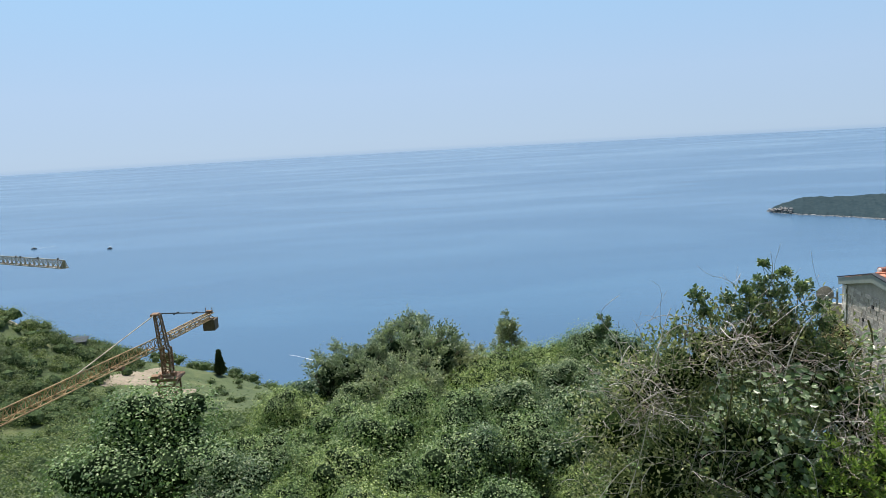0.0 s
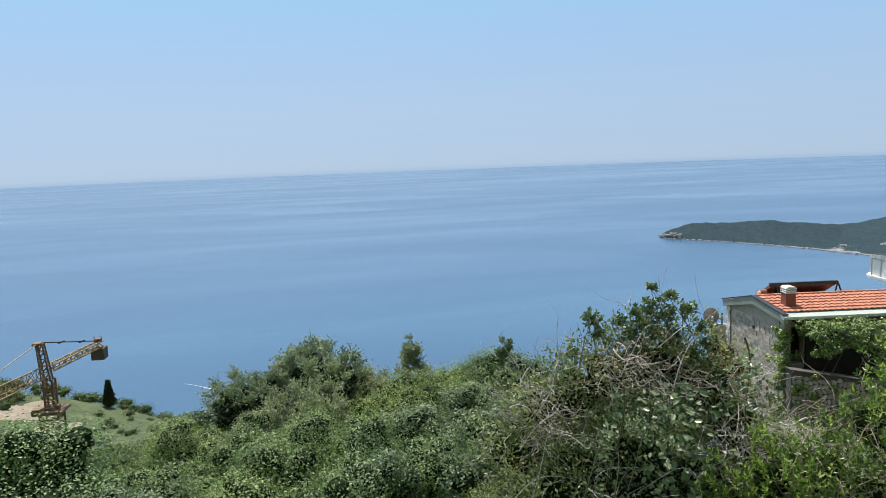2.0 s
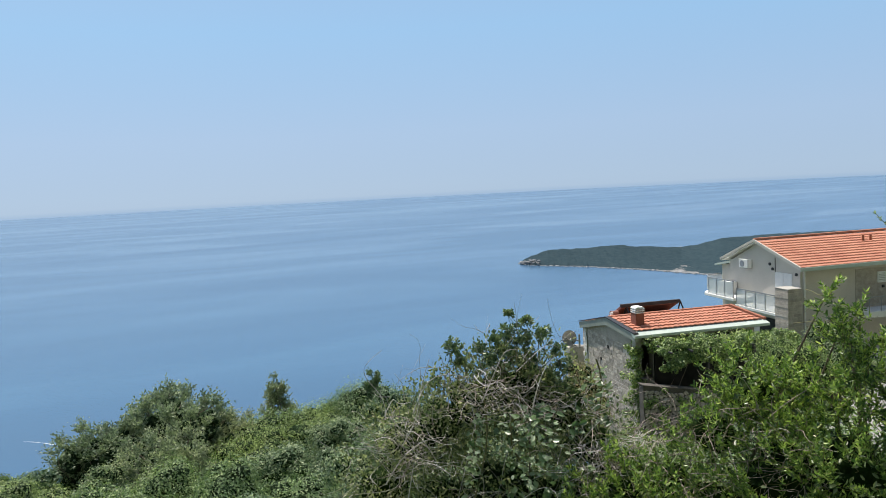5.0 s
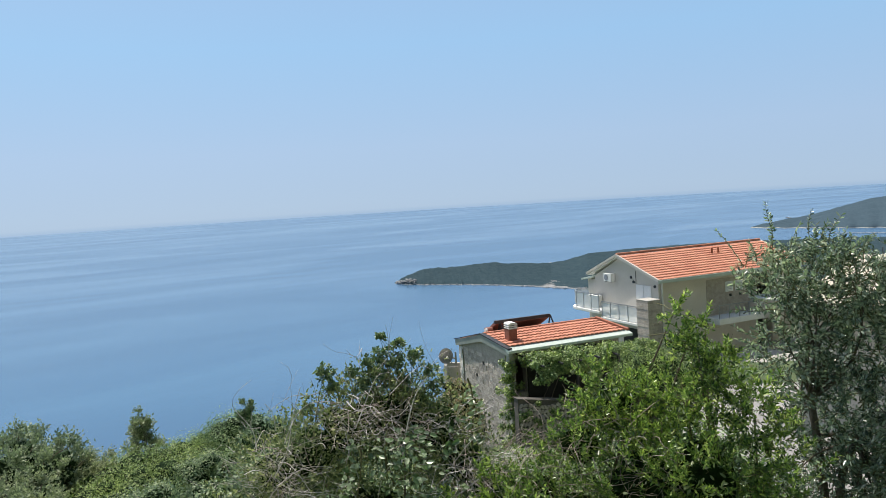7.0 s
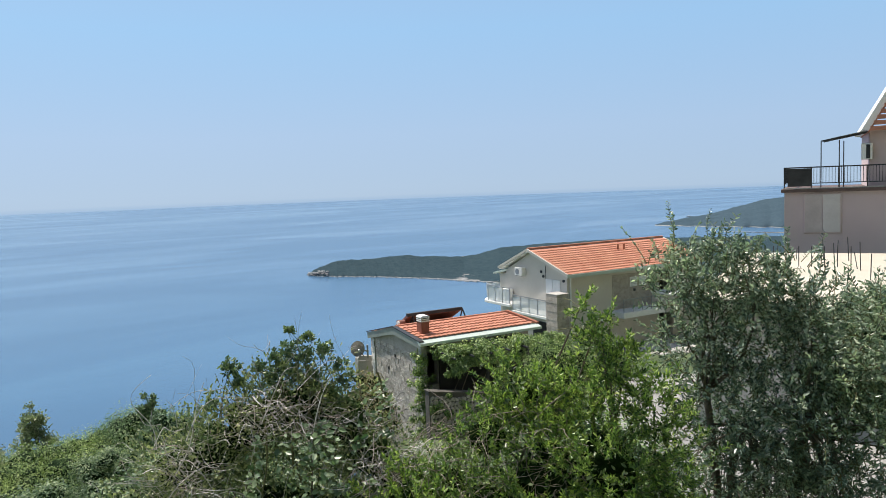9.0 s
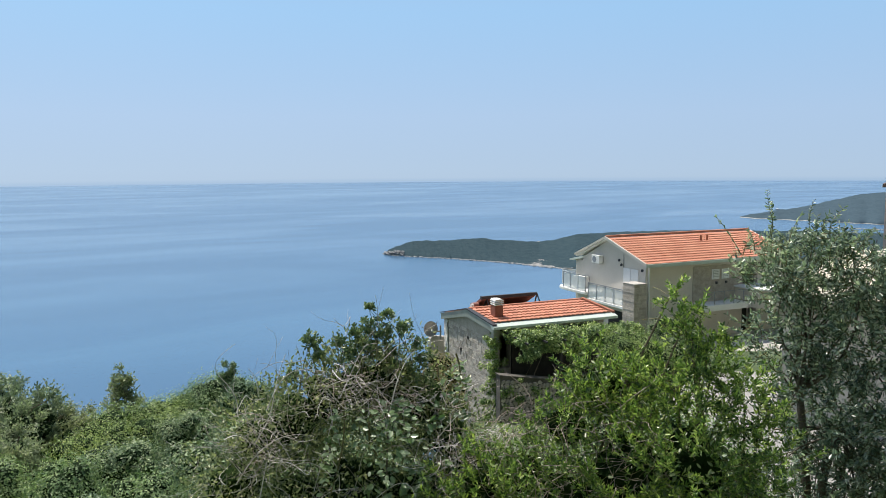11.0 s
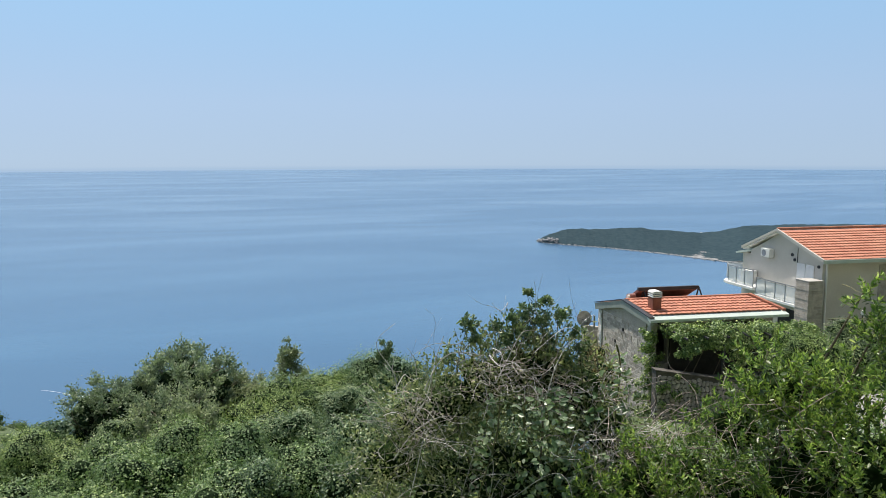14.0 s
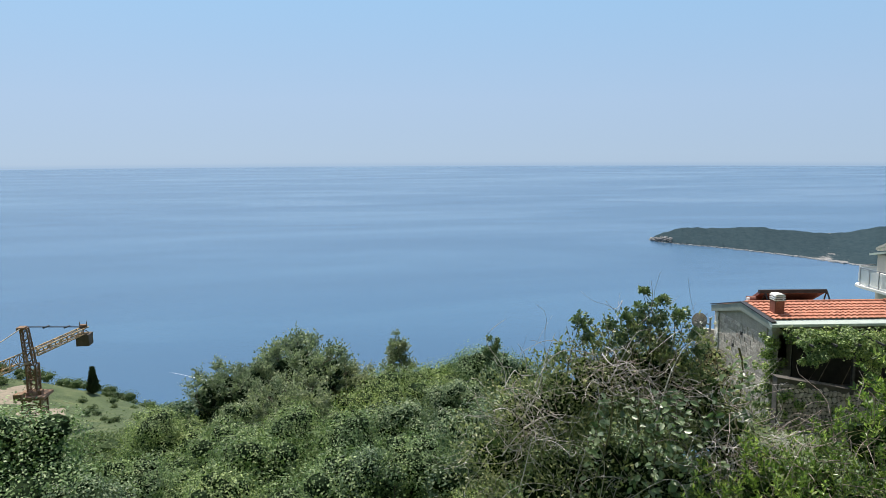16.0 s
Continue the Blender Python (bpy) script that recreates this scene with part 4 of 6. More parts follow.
part("end_wall", prism(gable_outline(0.45, 7.5, 4.36, -0.2, -0.25, 1.3, -7), "x", 13.0, 13.3), RENDER, HW)
part("front_wall", box(0.65, 9.0, 0.45, 0.75, -7, -0.2), RENDER_BEIGE, HW)
part("front_wall", box(10.4, 13.0, 0.45, 0.75, -7, -0.2), RENDER_BEIGE, HW)
part("recess_back", box(9.0, 10.4, 1.4, 1.5, -3.0, -0.2), VOID_SHADE, HW, "recess back painted dark as doorway shade")
part("recess_lintel", box(9.0, 10.4, 0.45, 1.4, -0.5, -0.2), RENDER_BEIGE, HW)
part("lower_wall", box(9.0, 10.4, 1.2, 1.4, -7, -3.0), RENDER_BEIGE, HW)
part("back_wall", box(0.65, 13.0, 7.2, 7.5, -7, -0.3), RENDER, HW)
part("roof_slab", prism([(0.0, -0.14), (0.0, -0.02), (4.36, 1.46), (8.0, -0.08), (8.0, -0.22), (4.36, 1.3)], "x", 0.02, 13.7), WHITE, HW)
part("eave_fascia", box(-0.02, 13.75, -0.1, 0.03, -0.2, 0.02), FASCIA, HW, "", 0.01)
part("verge_board", prism([(-0.06, -0.09), (-0.06, 0.06), (4.36, 1.54), (4.36, 1.39)], "x", -0.06, 0.03), RENDER, HW)
part("verge_board", prism([(8.05, -0.15), (4.36, 1.39), (4.36, 1.54), (8.05, 0.0)], "x", -0.06, 0.03), RENDER, HW)
part("back_wing", box(0.9, 6.0, 7.5, 9.2, -7, -0.6), RENDER, HW)
part("wing_roof", prism([(7.4, -0.3), (9.5, -0.72), (9.5, -0.6), (7.4, -0.15)], "x", 0.5, 6.4), FASCIA, HW)
# the balcony along the gable
part("balcony_slab", box(-1.15, 0.35, 0.6, 4.85, -3.0, -2.82), WHITE, HW, "", 0.02)
part("balcony_slab", prism([(-1.2, 5.0), (0.9, 5.0), (0.9, 9.3), (0.2, 9.3), (-0.6, 9.0), (-1.05, 8.5), (-1.2, 7.8)], "z", -2.64, -2.45), WHITE, HW, "", 0.02)
part("top_rail", bar((-1.1, 0.85, -1.72), (-1.1, 4.75, -1.72), 0.06), GREY_METAL, HW)
part("top_rail", bar((-1.1, 5.05, -1.3), (-1.1, 7.9, -1.3), 0.06), GREY_METAL, HW)
part("top_rail", bar((-1.1, 7.9, -1.3), (-0.5, 8.95, -1.3), 0.06), GREY_METAL, HW)
part("top_rail", bar((-0.5, 8.95, -1.3), (0.8, 9.2, -1.3), 0.06), GREY_METAL, HW)
for y, lo, hi in [(0.9 + 0.96 * k, -2.85, -1.72) for k in range(5)] + [(5.1 + 0.93 * k, -2.45, -1.3) for k in range(4)]:
    part("rail_post", bar((-1.1, y, lo), (-1.1, y, hi), 0.05), GREY_METAL, HW)
for y in [0.93 + 0.96 * k for k in range(4)]:
    part("rail_panel", box(-1.11, -1.09, y, y + 0.9, -2.78, -1.8), RAIL_PANEL, HW, "clear pale glass balcony panel")
for y in [5.13 + 0.93 * k for k in range(3)]:
    part("rail_panel", box(-1.11, -1.09, y, y + 0.87, -2.4, -1.38), RAIL_PANEL, HW, "clear pale glass balcony panel")
part("rail_panel", box(-0.45, 0.8, 9.05, 9.08, -2.4, -1.38), RAIL_PANEL, HW, "clear pale glass balcony panel")
part("balcony_chest", box(-0.5, 0.3, 6.6, 7.6, -2.45, -1.6), WHITE, HW, "", 0.03)
part("stone_pier", box(-1.15, -0.2, -0.3, 0.82, -6.5, -1.2), PIER_STONE, HW, "stone-clad balcony pier", 0.02)
for k in range(16):
    split = -0.75 + 0.3 * ((k * 7) % 4) / 3
    for x0, x1 in ((-1.165, split - 0.006), (split + 0.006, -0.185)):
        part("stone", box(x0 - 0.008 * (k % 3), x1, -0.318 - 0.006 * ((k * 5) % 4), 0.835, -1.385 - 0.19 * k, -1.212 - 0.19 * k), PIER_STONE, HW)
part("pier_coping", box(-1.18, -0.16, -0.34, 0.86, -1.2, -1.16), CONCRETE, HW, "", 0.02)
part("door_leaf", box(0.3, 0.36, 1.15, 1.9, -2.82, -0.5), SHUTTER, HW, "white balcony door", 0.01)
part("door_leaf", box(0.3, 0.36, 1.94, 2.7, -2.82, -0.5), SHUTTER, HW, "white balcony door", 0.01)
part("undercroft", box(-0.4, 0.36, 1.2, 4.4, -6.5, -3.06), RENDER_BEIGE, HW)
part("undercroft_opening", box(-0.44, -0.39, 1.4, 3.3, -5.2, -3.4), VOID_SHADE, HW)
for y, z in ((3.2, -0.05), (2.95, -0.35), (0.75, -0.5)):
    part("wall_vent", rod((0.28, y, z), (0.36, y, z), 0.1, 0.1, 12), DARK_METAL, HW)
part("downpipe", rod((0.6, 0.38, -0.2), (0.6, 0.38, -6.5), 0.06), WHITE, HW)
part("satellite_cable", rod((0.33, 2.7, 0.4), (0.33, 2.7, -0.6), 0.02), DARK_METAL, HW)
ac = thing("air_conditioner", pose(34.55, 36.05, -6.25, 0, 0, -4) @ Matrix.Translation((0.15, 5.45, -0.2)), "white air-conditioning unit mounted on the gable wall", "air conditioner")
part("casing", box(-0.2, 0.16, -0.45, 0.45, -0.28, 0.3), WHITE, ac, "", 0.02)
part("fan_grille", rod((-0.225, 0.1, 0.0), (-0.2, 0.1, 0.0), 0.22, 0.22, 20), GREY_METAL, ac)
for y in (-0.3, 0.3):
    part("bracket", bar((-0.2, y, -0.31), (0.2, y, -0.31), 0.04), GREY_METAL, ac)
# cladding, windows and the front balcony
part("cladding", box(4.4, 8.95, 0.41, 0.447, -2.9, -0.45), PIER_STONE, HW, "grey stone cladding")
for x in (6.05, 6.95):
    w = part("window", box(x, x + 0.68, 0.36, 0.405, -1.42, -0.72), SHUTTER, HW, "small white shuttered window", 0.008)
    part("shutter_panel", box(x + 0.1, x + 0.58, 0.345, 0.359, -1.34, -0.8), WINDOW_GLASS, w)
    for k in range(5):
        part("shutter_slat", box(x + 0.1, x + 0.58, 0.33, 0.344, -1.32 + 0.11 * k, -1.25 + 0.11 * k), SHUTTER, w)
for x in (6.4, 7.3):
    part("wall_lamp", box(x, x + 0.12, 0.3, 0.405, -1.75, -1.58), DARK_METAL, HW)
part("front_balcony", box(4.2, 9.6, -0.9, 0.45, -3.35, -2.95), WHITE, HW, "", 0.02)
part("front_rail", bar((4.2, -0.85, -2.05), (9.6, -0.85, -2.05), 0.05), GREY_METAL, HW)
part("mid_rail", bar((4.2, -0.85, -2.5), (9.6, -0.85, -2.5), 0.03), GREY_METAL, HW)
for k in range(7):
    part("front_rail_post", bar((4.25 + 0.88 * k, -0.85, -2.95), (4.25 + 0.88 * k, -0.85, -2.05), 0.04), GREY_METAL, HW)
arc = [(8.2 + 1.1 - 1.1 * math.cos(a), -1.3 - 1.0 * math.sin(a)) for a in np.linspace(0, math.pi / 2, 9)]
part("round_balcony", prism(arc + [(12.8, -2.3), (12.8, 0.4), (8.2, 0.4)], "z", -3.3, -2.05), CREAM, HW, "cream rounded balcony parapet")
part("round_balcony_coping", prism([(x * 1.0 - 0.08 * (x < 9), y - 0.08) for x, y in arc] + [(12.9, -2.4), (12.9, 0.4), (8.1, 0.4)], "z", -2.05, -1.95), WHITE, HW)
# dark sheets on the walls, painted as shaded openings
part("ground_opening", box(9.3, 10.2, 1.14, 1.21, -5.9, -3.5), VOID_SHADE, HW)
part("ground_opening", box(1.6, 3.4, 0.4, 0.46, -5.9, -4.0), VOID_SHADE, HW)
for x0, x1 in ((1.0, 3.2), (3.2, 5.4)):
    part("stair_rail", bar((x0 - 1.6, -1.6, -3.2 - 0.35 * (x0 - 1)), (x1 - 1.6, -1.6, -3.2 - 0.35 * (x1 - 1)), 0.05), DARK_METAL, HW)
for k in range(8):
    x = -0.5 + k * 0.6
    part("stair_post", bar((x, -1.6, -4.6), (x, -1.6, -3.2 - 0.35 * (x + 0.6)), 0.035), DARK_METAL, HW)
part("lamp_globe", rod((1.55, -1.6, -3.05), (1.55, -1.6, -2.8), 0.12, 0.1, 12), WHITE, HW, "white globe lamp", 0.03)
part("lamp_post", rod((1.55, -1.6, -5.0), (1.55, -1.6, -3.05), 0.03), DARK_METAL, HW)
part("forecourt", box(-1.5, 14, -5.5, 0.4, -5.9, -5.4), CONCRETE, HW)
for x, y in ((4.15, 2.9), (4.75, 2.9)):
    part("roof_vent", rod((x + 3.2, y, 0.95), (x + 3.2, y, 1.4), 0.09, 0.07, 10), RIDGE, HW)
for x, y, z in ((2.0, -3.2, -5.4), (2.6, -3.0, -5.4)):
    part("terrace_lamp", rod((x, y, z), (x, y, z + 0.8), 0.03), DARK_METAL, HW)

# ---------------------------------------------------------------- mauve building and its retaining wall
MB = thing("mauve_building", Matrix.Translation(polar(59.12, 34, -0.66)) @ pose(0, 0, 0, 0, 0, -61), "mauve rendered building with a railed roof terrace", "building", "houses")
# local x runs along the facade away from its free corner, y into the building
part("terrace_floor", box(-0.12, 9, -0.15, 7, -0.14, 0.0), DARK_EDGE, MB, "dark brown terrace edge", 0.01)
part("lower_wall", prism([(0, -6), (9, -6), (9, -0.14), (0, -0.14)], "y", 0.0, 7.0), RENDER_MAUVE, MB)
w = part("window", box(0.72, 2.1, -0.05, 0.01, -1.82, -0.2), RENDER_MAUVE, MB, "mauve framed sliding window", 0.01)
part("pane", box(0.77, 1.4, -0.07, -0.052, -1.77, -0.25), MAUVE_PANE, w)
part("pane", box(1.43, 2.05, -0.07, -0.052, -1.77, -0.25), PALE_PANE, w)
part("kerb", box(-0.05, 9, -0.1, 0.1, 0.0, 0.04), CONCRETE, MB)
part("handrail", bar((0, 0, 0.87), (9, 0, 0.87), 0.05), DARK_METAL, MB)
part("handrail", bar((0, 0, 0.87), (0, 6, 0.87), 0.05), DARK_METAL, MB)
part("bottom_rail", bar((0, 0, 0.22), (9, 0, 0.22), 0.035), DARK_METAL, MB)
for k in range(64):
    part("baluster", bar((0.1 + k * 0.11, 0, 0.22), (0.1 + k * 0.11, 0, 0.87), 0.018), DARK_METAL, MB)
for k in range(7):
    part("rail_post", bar((k * 1.0, 0, 0.0), (k * 1.0, 0, 0.89), 0.05), DARK_METAL, MB)
for k in range(16):
    part("baluster", bar((0, 0.3 + k * 0.35, 0.22), (0, 0.3 + k * 0.35, 0.87), 0.018), DARK_METAL, MB)
part("windbreak", box(0.12, 1.0, -0.03, 0.0, 0.1, 0.83), DARK_METAL, MB, "black mesh windbreak on the railing")
part("upper_wall", box(3.1, 9, 1.0, 7, 0.0, 2.35), RENDER_MAUVE, MB)
part("upper_roof", prism([(2.8, 2.3), (3.05, 2.25), (4.9, 5.6), (9.5, 5.6), (9.5, 5.75), (4.75, 5.75)], "y", 0.6, 7.4), WHITE, MB)
part("roof_tiles", prism([(3.02, 2.3), (3.08, 2.2), (5.05, 5.62), (4.9, 5.7)], "y", 0.65, 7.3), TILE, MB)
bm = bmesh.new()
for k in range(16):
    z = 2.25 + k * 0.22
    box(3.1 + k * 0.118, 6.5, 0.5, 0.75, z, z + 0.16, bm)
part("mansard_tiles", bm, TILE, MB, "orange tiled mansard")
part("wall_unit", box(2.8, 3.2, 0.72, 1.02, 1.1, 1.75), WHITE, MB, "", 0.02)
part("wall_unit_grille", box(2.97, 3.11, 0.7, 0.722, 1.15, 1.7), DARK_METAL, MB)
for x, y in ((1.35, 0.4), (2.0, 0.06), (2.2, 1.6)):
    part("pergola_post", bar((x, y, 0), (x, y, 1.92), 0.04), DARK_METAL, MB)
for k in range(4):
    part("pergola_beam", bar((1.35 + 0.04 * k, 0.3 + 0.45 * k, 1.92), (3.0, 0.3 + 0.45 * k, 2.2), 0.04), DARK_METAL, MB)
part("awning", prism([(1.7, 2.0), (3.0, 2.24), (3.0, 2.26), (1.7, 2.02)], "y", 0.5, 1.9), GREY_METAL, MB)

RW = thing("unfinished_roof", Matrix.Identity(4), "sunlit cream concrete roof deck with bare steel bars", "building", "houses")
DECK = [polar(a, r, 0).to_2d() for a, r in ((57.0, 30.5), (78, 32), (84, 19), (52.5, 19.0))]
part("deck", prism([tuple(q) for q in DECK], "z", -3.2, -2.95), CREAM, RW, "bright cream roof slab", 0.02)
inner = [polar(a, r, 0).to_2d() for a, r in ((57.4, 30.0), (77, 31.5), (83, 19.6), (53.3, 19.6))]
part("wall_body", prism([tuple(q) for q in inner], "z", -9.5, -3.2), RENDER_BEIGE, RW)
rb = np.random.default_rng(5)
for k in range(26):
    p0 = polar(rb.uniform(57.6, 70), rb.uniform(20.5, 29.8), -3.0)
    part("steel_bar", bar(p0, p0 + Vector((rb.normal(0, 0.04), rb.normal(0, 0.04), rb.uniform(0.4, 0.95))), 0.02), DARK_METAL, RW)
for k in range(7):
    p0 = polar(58.5 + k * 0.8, 26, -3.0)
    part("starter_bar", bar(p0, p0 + Vector((0, 0, 0.7)), 0.02), DARK_METAL, RW)
part("wall_opening", bar(polar(58, 19.45, -5.2), polar(61, 19.45, -5.2), 0.12, 1.6), VOID_SHADE, RW)
solid("yard", prism([tuple(polar(a, r, 0).to_2d()) for a, r in ((44.5, 9.6), (45, 18.5), (57, 18.6), (70, 18.6), (70, 9.0), (58, 8.6))], "z", -6.9, -5.9), YARD_GREY, "worn grey concrete yard below the houses", "yard", kind="structure")

solid("yard", prism([tuple(polar(a, r, 0).to_2d()) for a, r in ((46.5, 25), (45.5, 40), (56, 42), (57, 31), (52, 20))], "z", -12.5, -10.5), YARD_GREY, "worn grey concrete yard below the houses", "yard", kind="structure")

# ---------------------------------------------------------------- boats and small far things


def boat(az, r, turn, length, label):
    t = thing("motor_boat", Matrix.Translation(polar(az, r, SEA_Z)) @ pose(0, 0, 0, 0, 0, turn), label, "boat", "boats")
    hull = [(-length / 2, -0.9), (length * 0.25, -0.9), (length / 2, 0), (length * 0.25, 0.9), (-length / 2, 0.9)]
    part("hull", prism(hull, "z", -0.3, 0.9), HULL, t)
    part("cabin", box(-length * 0.2, length * 0.15, -0.6, 0.6, 0.9, 1.9), WHITE, t, "", 0.1)


boat(-24.21, 707, 60, 4.5, "small dark motor boat on the open sea")
boat(-28.9, 770, 200, 4.5, "small dark motor boat on the open sea")
boat(52.6, 1560, 80, 14, "small boat far out in the bay")


def wake(az0, r0, az1, r1, width):
    """A thin ribbon of foam between two places on the water."""
    a, b = polar(az0, r0, 0), polar(az1, r1, 0)
    d = (b - a).normalized()
    n = Vector((-d.y, d.x, 0))
    v = []
    for i in range(30):
        s = i / 29
        c, w = a.lerp(b, s) + n * 0.5 * math.sin(6 * s), width * (1 - 0.8 * s) * (0.7 + 0.3 * math.sin(17 * s))
        v += [c - n * w / 2, c + n * w / 2]
    ob = tagged(new("boat_wake", mesh_from("boat_wake", v, [(2 * i, 2 * i + 2, 2 * i + 3, 2 * i + 1) for i in range(29)], FOAM)), "thin white wake on the blue water", "wake", kind="stuff")
    ob.location = (0, 0, SEA_Z + 0.06)


wake(-9.4, 270, -12.6, 287, 0.9)
wake(-28.6, 772, -27.6, 780, 1.5)
shed = thing("hill_shed", Matrix.Translation(polar(-27.2, 138, float(land(138, -27.2)))) @ pose(0, 0, 0, 0, 0, 15), "small grey shed among trees on the ridge", "shed")
part("walls", box(-1.7, 1.7, -1.2, 1.2, -0.8, 1.2), SHED_GREY, shed)
part("roof", prism([(-1.5, 1.2), (1.5, 1.45), (1.5, 1.57), (-1.5, 1.32)], "x", -2.0, 2.0), SHED_GREY, shed)
part("doorway", box(-1.0, 0.7, -1.26, -1.19, -0.2, 0.9), VOID_SHADE, shed)

# ---------------------------------------------------------------- trees on the slope
rng = np.random.default_rng(21)


def cypress(az, r, h):
    t = thing("cypress", Matrix.Translation(polar(az, r, float(land(r, az)))), "slim dark cypress standing on the grassy slope", "tree")
    g = np.random.default_rng(int(r))
    z = g.uniform(0.05, 1, 5200)
    a = g.uniform(0, 2 * np.pi, 5200)
    w = h * 0.2 * np.clip(1.02 - z, 0, 1) ** 0.9 * np.minimum(z * 6, 1) * (1 + 0.2 * np.sin(z * 31 + a * 2)) + 0.05
    p = np.stack([np.cos(a) * w, np.sin(a) * w, z * h], -1) * np.array([1, 1, 1]) + g.normal(0, 0.08, (5200, 3))
    child("crown", leaf_mesh("crown", g, p, np.stack([np.cos(a) * 0.4, np.sin(a) * 0.4, np.ones_like(a)], -1), 0.34, 0.5, LEAF_CYPRESS, 0.3, False, 0.25, False), t)
    child("trunk", tube_mesh("trunk", [bend(g, (0, 0, -0.5), (0, 0, h * 0.9), 5, 0.01)], [np.linspace(0.16, 0.03, 5)], BARK, 6), t)


def tree_z(az, r, el, height):
    """Foot of a tree of that height whose top shows at the elevation el."""
    return r * math.tan(radians(el)) - height


CR = 135
cyp_foot = float(land(CR, -17.68))
cypress(-17.68, CR, CR * math.tan(radians(-14.7)) - cyp_foot)

GREENS = "trees on the wooded slope"
protos = [tree("broadleaf_tree", 31, Matrix.Translation(polar(-22.9, 17, tree_z(-23, 17, -16.6, 5.2))) @ Matrix.Diagonal((1.2, 1.2, 1, 1)), 5.2, 4.0, 46, 38000, 0.066, LEAF_CANOPY, "dense broadleaf tree with small mid-green leaves", GREENS, 0.1, 0.11, 0.45, fill=0.3),
          tree("ivy_tree", 32, Matrix.Translation(polar(13.5, 14, tree_z(13, 14, -17.0, 4.8))), 4.8, 3.2, 40, 32000, 0.066, LEAF_IVY, "dark tree overgrown with ivy", GREENS, 0.05, 0.12, 0.5, fill=0.3),
          spray_tree("grey_oak", 33, Matrix.Translation(polar(-3.2, 26, tree_z(-3.2, 26, -13.4, 6.0))), 6.0, 4.5, 130, 16, 0.1, LEAF_OAK, "grey-green oak with an open ragged crown and bare limbs", GREENS, 0.25, 0.13),
          tree("green_shrub", 34, Matrix.Translation(polar(6.0, 24, tree_z(6, 24, -15.9, 3.6))), 3.6, 4.2, 44, 32000, 0.062, LEAF_SHRUB, "rounded bright green shrub on the slope", GREENS, 0.0, 0.08, 0.3, category="shrub", fill=0.3)]
# kind, bearing, distance, elevation of its top, size
for k, az, r, el, s in ((2, -7.8, 25, -15.0, 0.72), (2, -0.2, 26.5, -15.6, 0.7), (0, 3.2, 28, -16.0, 0.8), (3, 8.3, 25, -15.6, 0.8), (0, 11.9, 24, -14.7, 0.95), (1, 14.2, 22, -14.9, 1.0),
                        (1, 9.6, 20, -16.6, 0.75), (3, 2.8, 21, -17.3, 0.8), (0, -12.4, 22, -17.6, 0.7), (0, -10.0, 19, -18.9, 0.85), (1, -7.0, 21, -17.8, 0.7), (2, -3.4, 21.5, -16.5, 0.75), (0, -2.0, 18.5, -18.3, 0.8), (0, 2.0, 17.5, -18.6, 0.9), (1, 6.0, 18, -18.0, 0.85),
                        (0, -14.5, 17, -20.2, 0.75), (0, -11.0, 15, -22.0, 0.75), (0, -6.2, 16, -20.6, 0.85), (0, -1.8, 14.5, -21.5, 0.8), (1, 2.6, 14.5, -21.0, 0.85), (0, 6.6, 15, -20.3, 0.7), (1, 7.4, 17, -22.0, 0.6), (3, 11.5, 12, -24.8, 0.4),
                        (1, -18.8, 14.5, -21.5, 0.85), (3, -14.8, 13, -25.0, 0.6), (0, -8.2, 12.5, -26.0, 0.7), (3, -3.4, 12, -26.8, 0.6), (0, 1.5, 12, -26.0, 0.65), (0, -33.0, 14, -23.5, 0.8), (3, -28.5, 15, -23.8, 0.6),
                        (1, 16.5, 17, -15.9, 1.0), (1, 20, 16, -16.5, 1.0), (0, 23.5, 19, -14.4, 0.8), (1, 25.5, 20, -15.5, 0.7), (0, 31.5, 21, -20.3, 0.6), (0, 18, 11, -20, 0.9), (1, 25, 10, -21, 0.9), (1, 31, 10, -20, 0.9),
                        (3, 43.0, 24, -11.8, 0.62), (1, 46.0, 26, -10.6, 0.7), (1, 34, 13, -21.5, 0.7), (1, 41, 12, -17.5, 0.7), (0, 45, 11, -17.5, 0.9),
                        (2, 68, 13, -7.0, 0.6)):
    src = protos[k]
    h = {0: 5.2, 1: 4.8, 2: 6.0, 3: 3.6}[k] * s
    c = copy_thing(src, Matrix.Translation(polar(az, r, tree_z(az, r, el, h))) @ pose(0, 0, 0, 0, 0, rng.uniform(0, 360)))
    c.scale = (s * rng.uniform(0.9, 1.15), s * rng.uniform(0.9, 1.15), s)


spray_tree("young_tree", 35, Matrix.Translation(polar(4.6, 27, tree_z(4.6, 27, -13.7, 3.6))), 3.6, 2.0, 60, 7, 0.085, LEAF_OAK, "slender young tree rising above the shrubs", GREENS, 0.1, 0.05, 0.15, 1.3)
spray_tree("young_tree", 37, Matrix.Translation(polar(11.9, 24, tree_z(11.9, 24, -13.9, 2.4))), 2.4, 1.2, 30, 8, 0.08, LEAF_IVY, "slender young tree rising above the shrubs", GREENS, 0.1, 0.04, 0.2, 1.0)
tree("dry_shrub", 38, Matrix.Translation(polar(28.0, 28, tree_z(28, 28, -13.8, 5.2))), 5.2, 2.6, 40, 9000, 0.08, LEAF_DRY, "browning dry shrub beside the stone house", GREENS, 0.2, 0.07, 0.4, category="shrub", fill=0.5)
